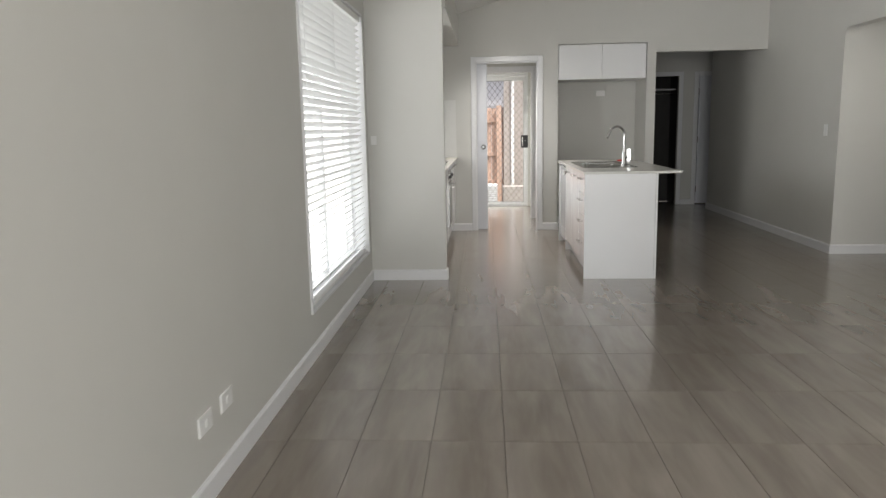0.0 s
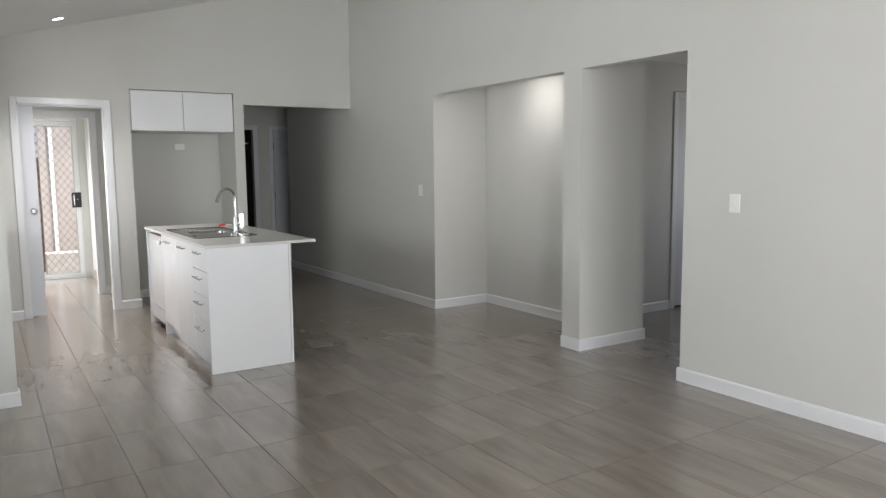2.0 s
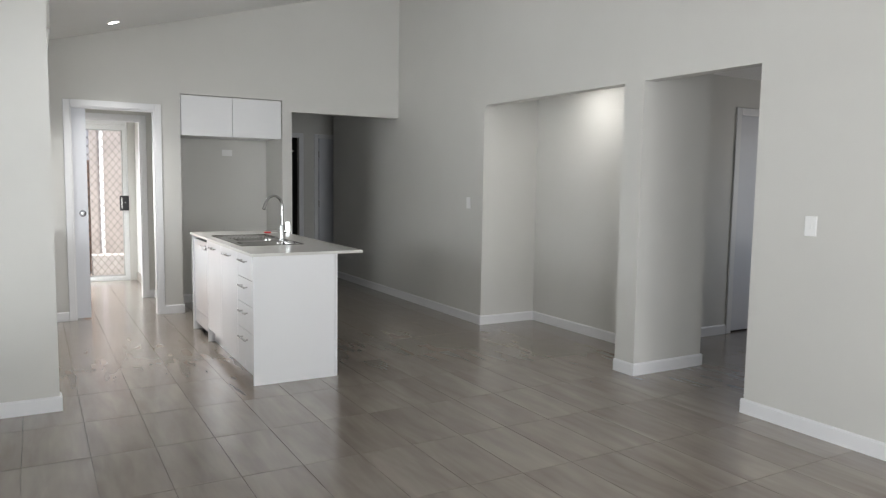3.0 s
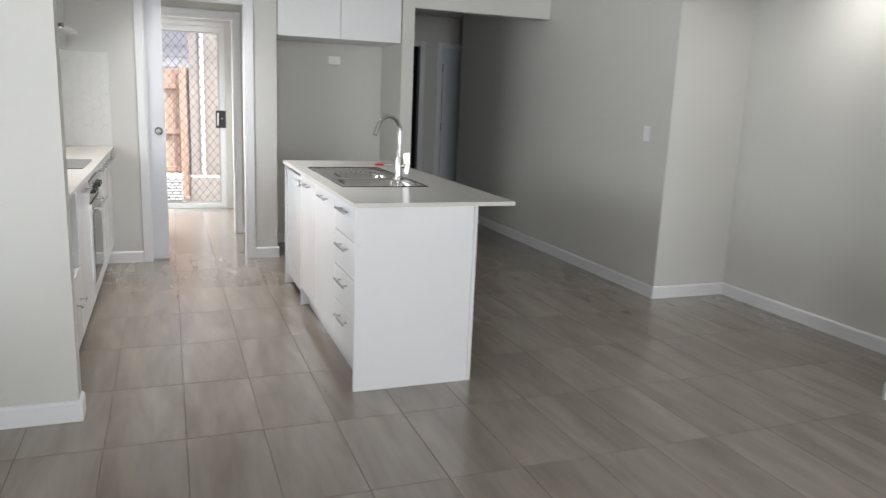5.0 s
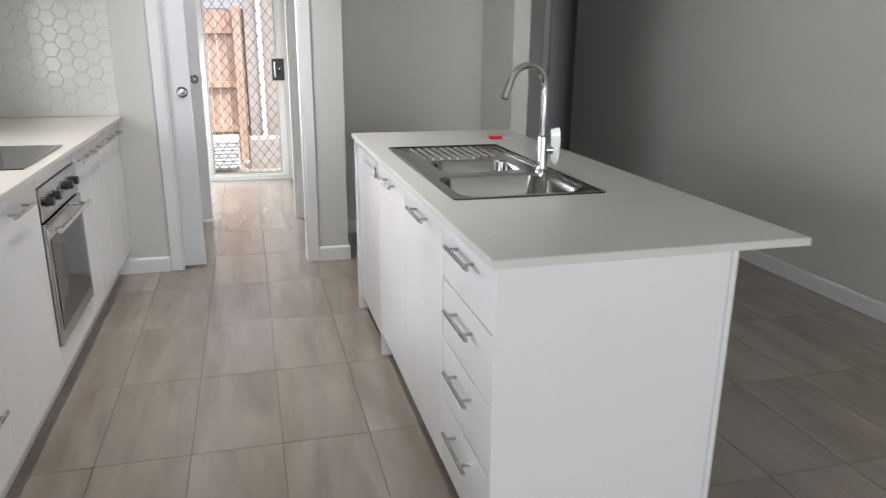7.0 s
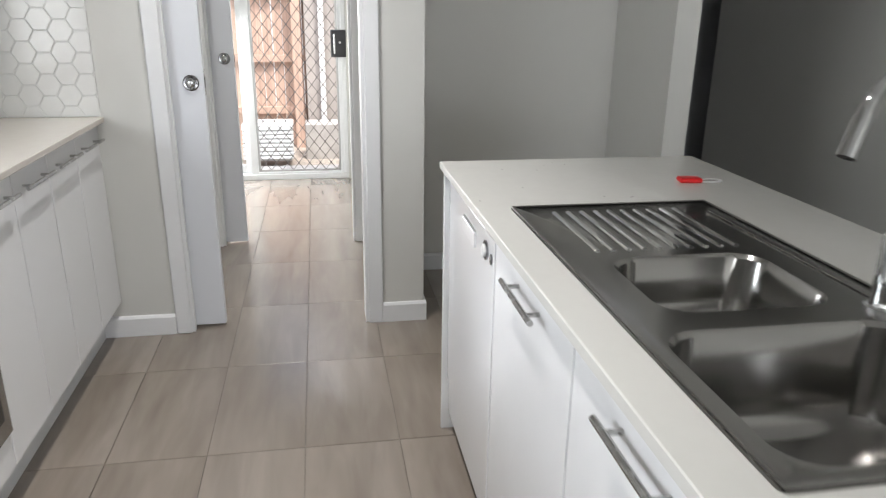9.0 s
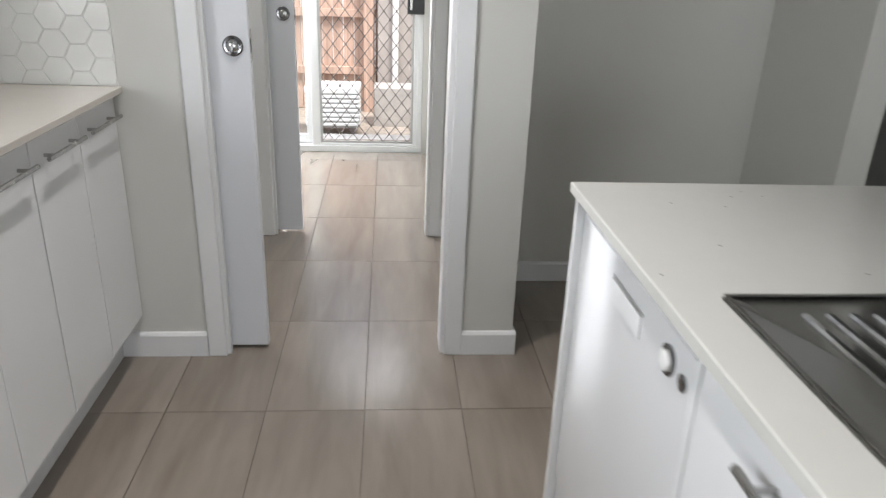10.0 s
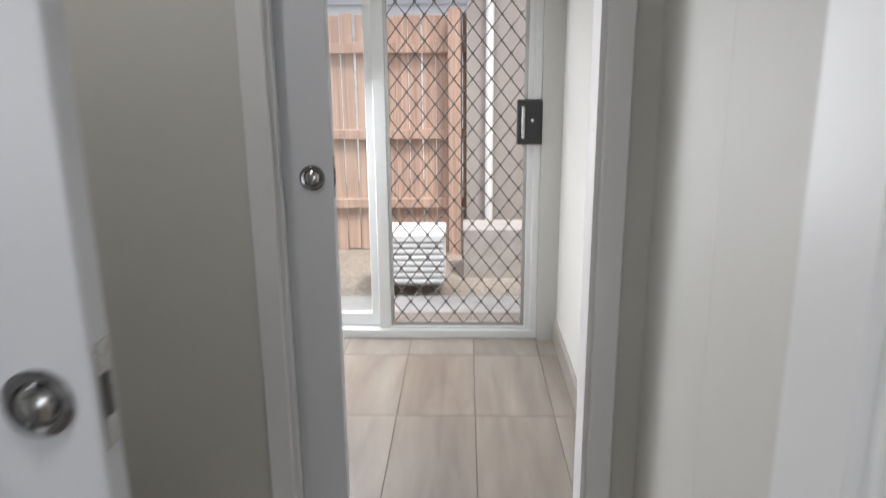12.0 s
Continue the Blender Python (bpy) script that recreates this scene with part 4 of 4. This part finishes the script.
downlight(3.8, 6.66, FLAT, 0, 14, "white recessed downlight, lit, in the niche", 170)

# no downlight is known here; added to brighten the second sliding door
downlight(-0.35, 10.2, FLAT, 0, 26, "unseen recessed downlight, added to light the space between the sliding doors", 150)

# store shelf and rail
sh = empty("store_shelf", "white wire shelf with rail in the dark store", "shelf")
part("shelf", boxes((2.3, 3.25, 12.75, 13.1, 1.86, 1.878)), M_CARC, sh)
bm = bmesh.new()
cyl(bm, (2.3, 12.82, 1.80), (3.25, 12.82, 1.80), 0.012)
part("rail", bm, M_NICKEL, sh, smooth=True)

# ---- outside ----
structure("ground", boxes((-60, 60, -60, 90, -0.35, -0.16)), M_PAVE, "brown gravel and soil ground outside", "ground")
structure("pavement", boxes((-2.5, 3.0, 12.53, 13.3, -0.2, -0.08)), M_CONC, "pale concrete step outside the laundry", "pavement")
fence = empty("timber_fence", "weathered pinkish timber paling fence", "fence")
FYY = 14.75
bm = bmesh.new()
box(bm, -0.048, 0.048, -0.009, 0.009, -0.16, 1.68, bevel=0.002)
paling = mesh_of("paling", bm, M_FENCE)
x = -4.0
while x < 5.0:
    o = new("paling", paling)
    o.location = (x, FYY + random.uniform(-0.004, 0.004), random.uniform(-0.015, 0.015))
    o.rotation_euler = (0, radians(random.uniform(-0.4, 0.4)), 0)
    o.parent = fence
    x += 0.104
for z in (0.2, 0.75, 1.4):
    part("rail", boxes((-4.05, 5.05, FYY - 0.06, FYY - 0.012, z, z + 0.075), bevel=0.003), M_FENCE, fence)
for x in (-1.9, 0.36, 2.5):
    part("post", boxes((x - 0.05, x + 0.05, FYY - 0.16, FYY - 0.062, -0.2, 1.72), bevel=0.004), M_FENCE, fence)
ac = empty("outdoor_unit", "white slatted outdoor air unit on the ground", "air unit")
AX0, AX1, AY0, AY1, AZ0, AZ1 = -0.16, 0.31, 13.5, 13.85, -0.08, 0.27
part("casing", boxes((AX0 + 0.02, AX1 - 0.02, AY0 + 0.02, AY1 - 0.02, AZ0, AZ1 - 0.05)), M_ALUGREY, ac)
part("lid", boxes((AX0, AX1, AY0, AY1, AZ1 - 0.055, AZ1), bevel=0.008), M_ALU, ac)
for k in range(7):
    z = AZ0 + 0.02 + k * 0.04
    part("louvre", boxes((AX0 + 0.004, AX1 - 0.004, AY0 + 0.004, AY1 - 0.004, z, z + 0.024), bevel=0.003), M_ALU, ac)
blk = tagged(new("block_wall", mesh_of("block_wall", boxes((0.42, 2.4, 13.95, 14.25, -0.2, 0.2), bevel=0.01), M_CONC)), "low grey concrete garden block beside the fence", "low wall")
pipe = bmesh.new()
cyl(pipe, (0.62, 14.49, -0.16), (0.62, 14.49, 3.0), 0.03)
tagged(new("downpipe", mesh_of("downpipe", pipe, M_WHITEP, True)), "white plastic downpipe against the far wall", "pipe")
tagged(new("neighbour_wall", mesh_of("neighbour_wall", boxes((0.45, 6.0, 14.53, 14.6, -0.2, 3.2)), M_RENDER)), "beige rendered wall of the neighbouring house", "wall")

# pale house added as a backdrop so the area above the fence shows white
house = empty("neighbour_house", "white weatherboard house, added as a pale backdrop behind the timber fence", "house")
part("wall", boxes((-9.0, 3.0, 18.0, 18.2, -0.2, 3.4)), M_TRIM, house)
for k in range(18):
    z = -0.1 + k * 0.19
    bm = bmesh.new()
    prism(bm, [(17.998, z), (17.972, z), (17.99, z + 0.185), (17.998, z + 0.185)], "x", -9.0, 3.0)
    part("weatherboard", bm, M_TRIM, house)
bm = bmesh.new()
prism(bm, [(17.3, 3.35), (22.0, 5.4), (22.0, 5.5), (17.3, 3.45)], "x", -9.5, 3.5)
part("roof", bm, M_ROOF, house)

# dust specks on the island top
bm = bmesh.new()
rs = random.Random(5)
for k in range(26):
    x, y, q = rs.uniform(0.94, 1.7), rs.uniform(6.55, 7.05), rs.uniform(0.0012, 0.0032)
    if k > 15:
        x, y = rs.uniform(0.94, 1.4), rs.uniform(8.2, 8.63)
    lathe(bm, [(q, 0.0), (q * 0.8, 0.0007), (q * 0.3, 0.0009)], (x, y, TOP), seg=7)
tagged(new("dust_specks", mesh_of("dust_specks", bm, M_GRILLE)), "tiny grey dust specks scattered on the worktop", "dust", kind="stuff")

# ---- pieces: wall and floor tiles ----
# hexagonal splashback tiles
backing = structure("trim_splashback", boxes((XL + 0.001, CX + 0.02, YB - 0.004, YB - 0.0005, BT + 0.001, 1.648)), M_HEXGROUT, "white hexagon tiled splashback on the end wall", "splashback")
backing2 = structure("trim_splashback_side", boxes((XL + 0.0005, XL + 0.004, KY1, YB - 0.005, BT + 0.001, 1.648), (XL + 0.0005, XL + 0.004, 6.632, KY0, BT + 0.001, 1.62)), M_HEXGROUT, "white hexagon tiled splashback on the bench wall", "splashback")
HS = 0.046


def hex_bm(clip0, clip1, cx, cz, z0, z1):
    """A bevelled hexagon tile in the x, z plane, cut to the field."""
    pts = [(cx + (HS - 0.0014) * math.cos(radians(60 * k)), cz + (HS - 0.0014) * math.sin(radians(60 * k))) for k in range(6)]
    for ax, lim, sg in ((0, clip0, 1), (0, clip1, -1), (1, z0, 1), (1, z1, -1)):
        out = []
        for k in range(len(pts)):
            a, b = pts[k], pts[(k + 1) % len(pts)]
            ia, ib = sg * (a[ax] - lim) >= 0, sg * (b[ax] - lim) >= 0
            if ia:
                out.append(a)
            if ia != ib:
                t = (lim - a[ax]) / (b[ax] - a[ax])
                out.append((a[0] + t * (b[0] - a[0]), a[1] + t * (b[1] - a[1])))
        pts = out
        if len(pts) < 3:
            return None
    mx, mz = sum(p[0] for p in pts) / len(pts), sum(p[1] for p in pts) / len(pts)
    return pts, mx, mz


def hex_field(a0, a1, z0, z1):
    col, a = 0, a1 - 0.03
    while a > a0 - HS:
        z = z0 - (0.0 if col % 2 else HS * 0.866)
        while z < z1 + HS:
            r = hex_bm(a0, a1, a, z, z0, z1)
            if r:
                yield r
            z += HS * 1.732
        a -= HS * 1.5
        col += 1


def hex_tile(bm, pts, mx, mz, place):
    lo = [bm.verts.new(place(p[0], 0.0, p[1])) for p in pts]
    mi = [bm.verts.new(place(p[0], 0.001, p[1])) for p in pts]
    hi = [bm.verts.new(place(mx + (p[0] - mx) * 0.94, 0.0022, mz + (p[1] - mz) * 0.95)) for p in pts]
    n = len(pts)
    for k in range(n):
        j = (k + 1) % n
        bm.faces.new((lo[k], lo[j], mi[j], mi[k]))
        bm.faces.new((mi[k], mi[j], hi[j], hi[k]))
    bm.faces.new(hi)


for pts, mx, mz in hex_field(XL + 0.01, CX + 0.02, BT + 0.002, 1.646):
    bm = bmesh.new()
    hex_tile(bm, pts, mx, mz, lambda a, d, z: (a, YB - 0.004 - d, z))
    bmesh.ops.recalc_face_normals(bm, faces=bm.faces[:])
    part("hex_tile", bm, M_HEX, backing)
bm = bmesh.new()
for a0, a1, z0, z1 in ((KY1, YB - 0.012, BT + 0.002, 1.646), (6.64, KY0, BT + 0.002, 1.618)):
    for pts, mx, mz in hex_field(a0, a1, z0, z1):
        hex_tile(bm, pts, mx, mz, lambda a, d, z: (XL + 0.004 + d, a, z))
ob = part("hex_tiles", bm, M_HEX, backing2)
ob["kind"] = "stuff"

# floor tiles
TX, TY, JX, JY = 0.308, 0.596, 0.478, 6.826
floor_ob = bpy.data.objects["floor"]


def tile_bm(bm, x0, x1, y0, y1):
    g, t, b = 0.0012, 0.0, 0.0006
    x0, x1, y0, y1 = x0 + g, x1 - g, y0 + g, y1 - g
    lo = [bm.verts.new(p) for p in ((x0, y0, -0.008), (x1, y0, -0.008), (x1, y1, -0.008), (x0, y1, -0.008))]
    mi = [bm.verts.new(p) for p in ((x0, y0, -b), (x1, y0, -b), (x1, y1, -b), (x0, y1, -b))]
    hi = [bm.verts.new(p) for p in ((x0 + b, y0 + b, t), (x1 - b, y0 + b, t), (x1 - b, y1 - b, t), (x0 + b, y1 - b, t))]
    for k in range(4):
        j = (k + 1) % 4
        bm.faces.new((lo[k], lo[j], mi[j], mi[k]))
        bm.faces.new((mi[k], mi[j], hi[j], hi[k]))
    bm.faces.new(hi)


bm = bmesh.new()
tile_bm(bm, 0, TX, 0, TY)
shared = mesh_of("tile", bm, M_TILE)
rest = bmesh.new()
for i in range(-6, 22):
    for j in range(-16, 10):
        x0, y0 = JX + i * TX, JY + j * TY
        if y0 > 12.3 or y0 < -2.7 or x0 < -1.2 or x0 > 4.2 and not 3.3 < y0 < 6.4:
            continue
        if -0.95 < x0 < 3.4 and 3.2 < y0 < 12.3 and not (x0 > 0.8 and y0 > 10.2 and x0 < 2.2):
            o = new("tile", shared)
            o.location = (x0, y0, 0.0)
            o.parent = floor_ob
        else:
            tile_bm(rest, x0, x0 + TX, y0, min(y0 + TY, 12.4))
ob = part("tiles", rest, M_TILE, floor_ob)
ob["kind"] = "stuff"
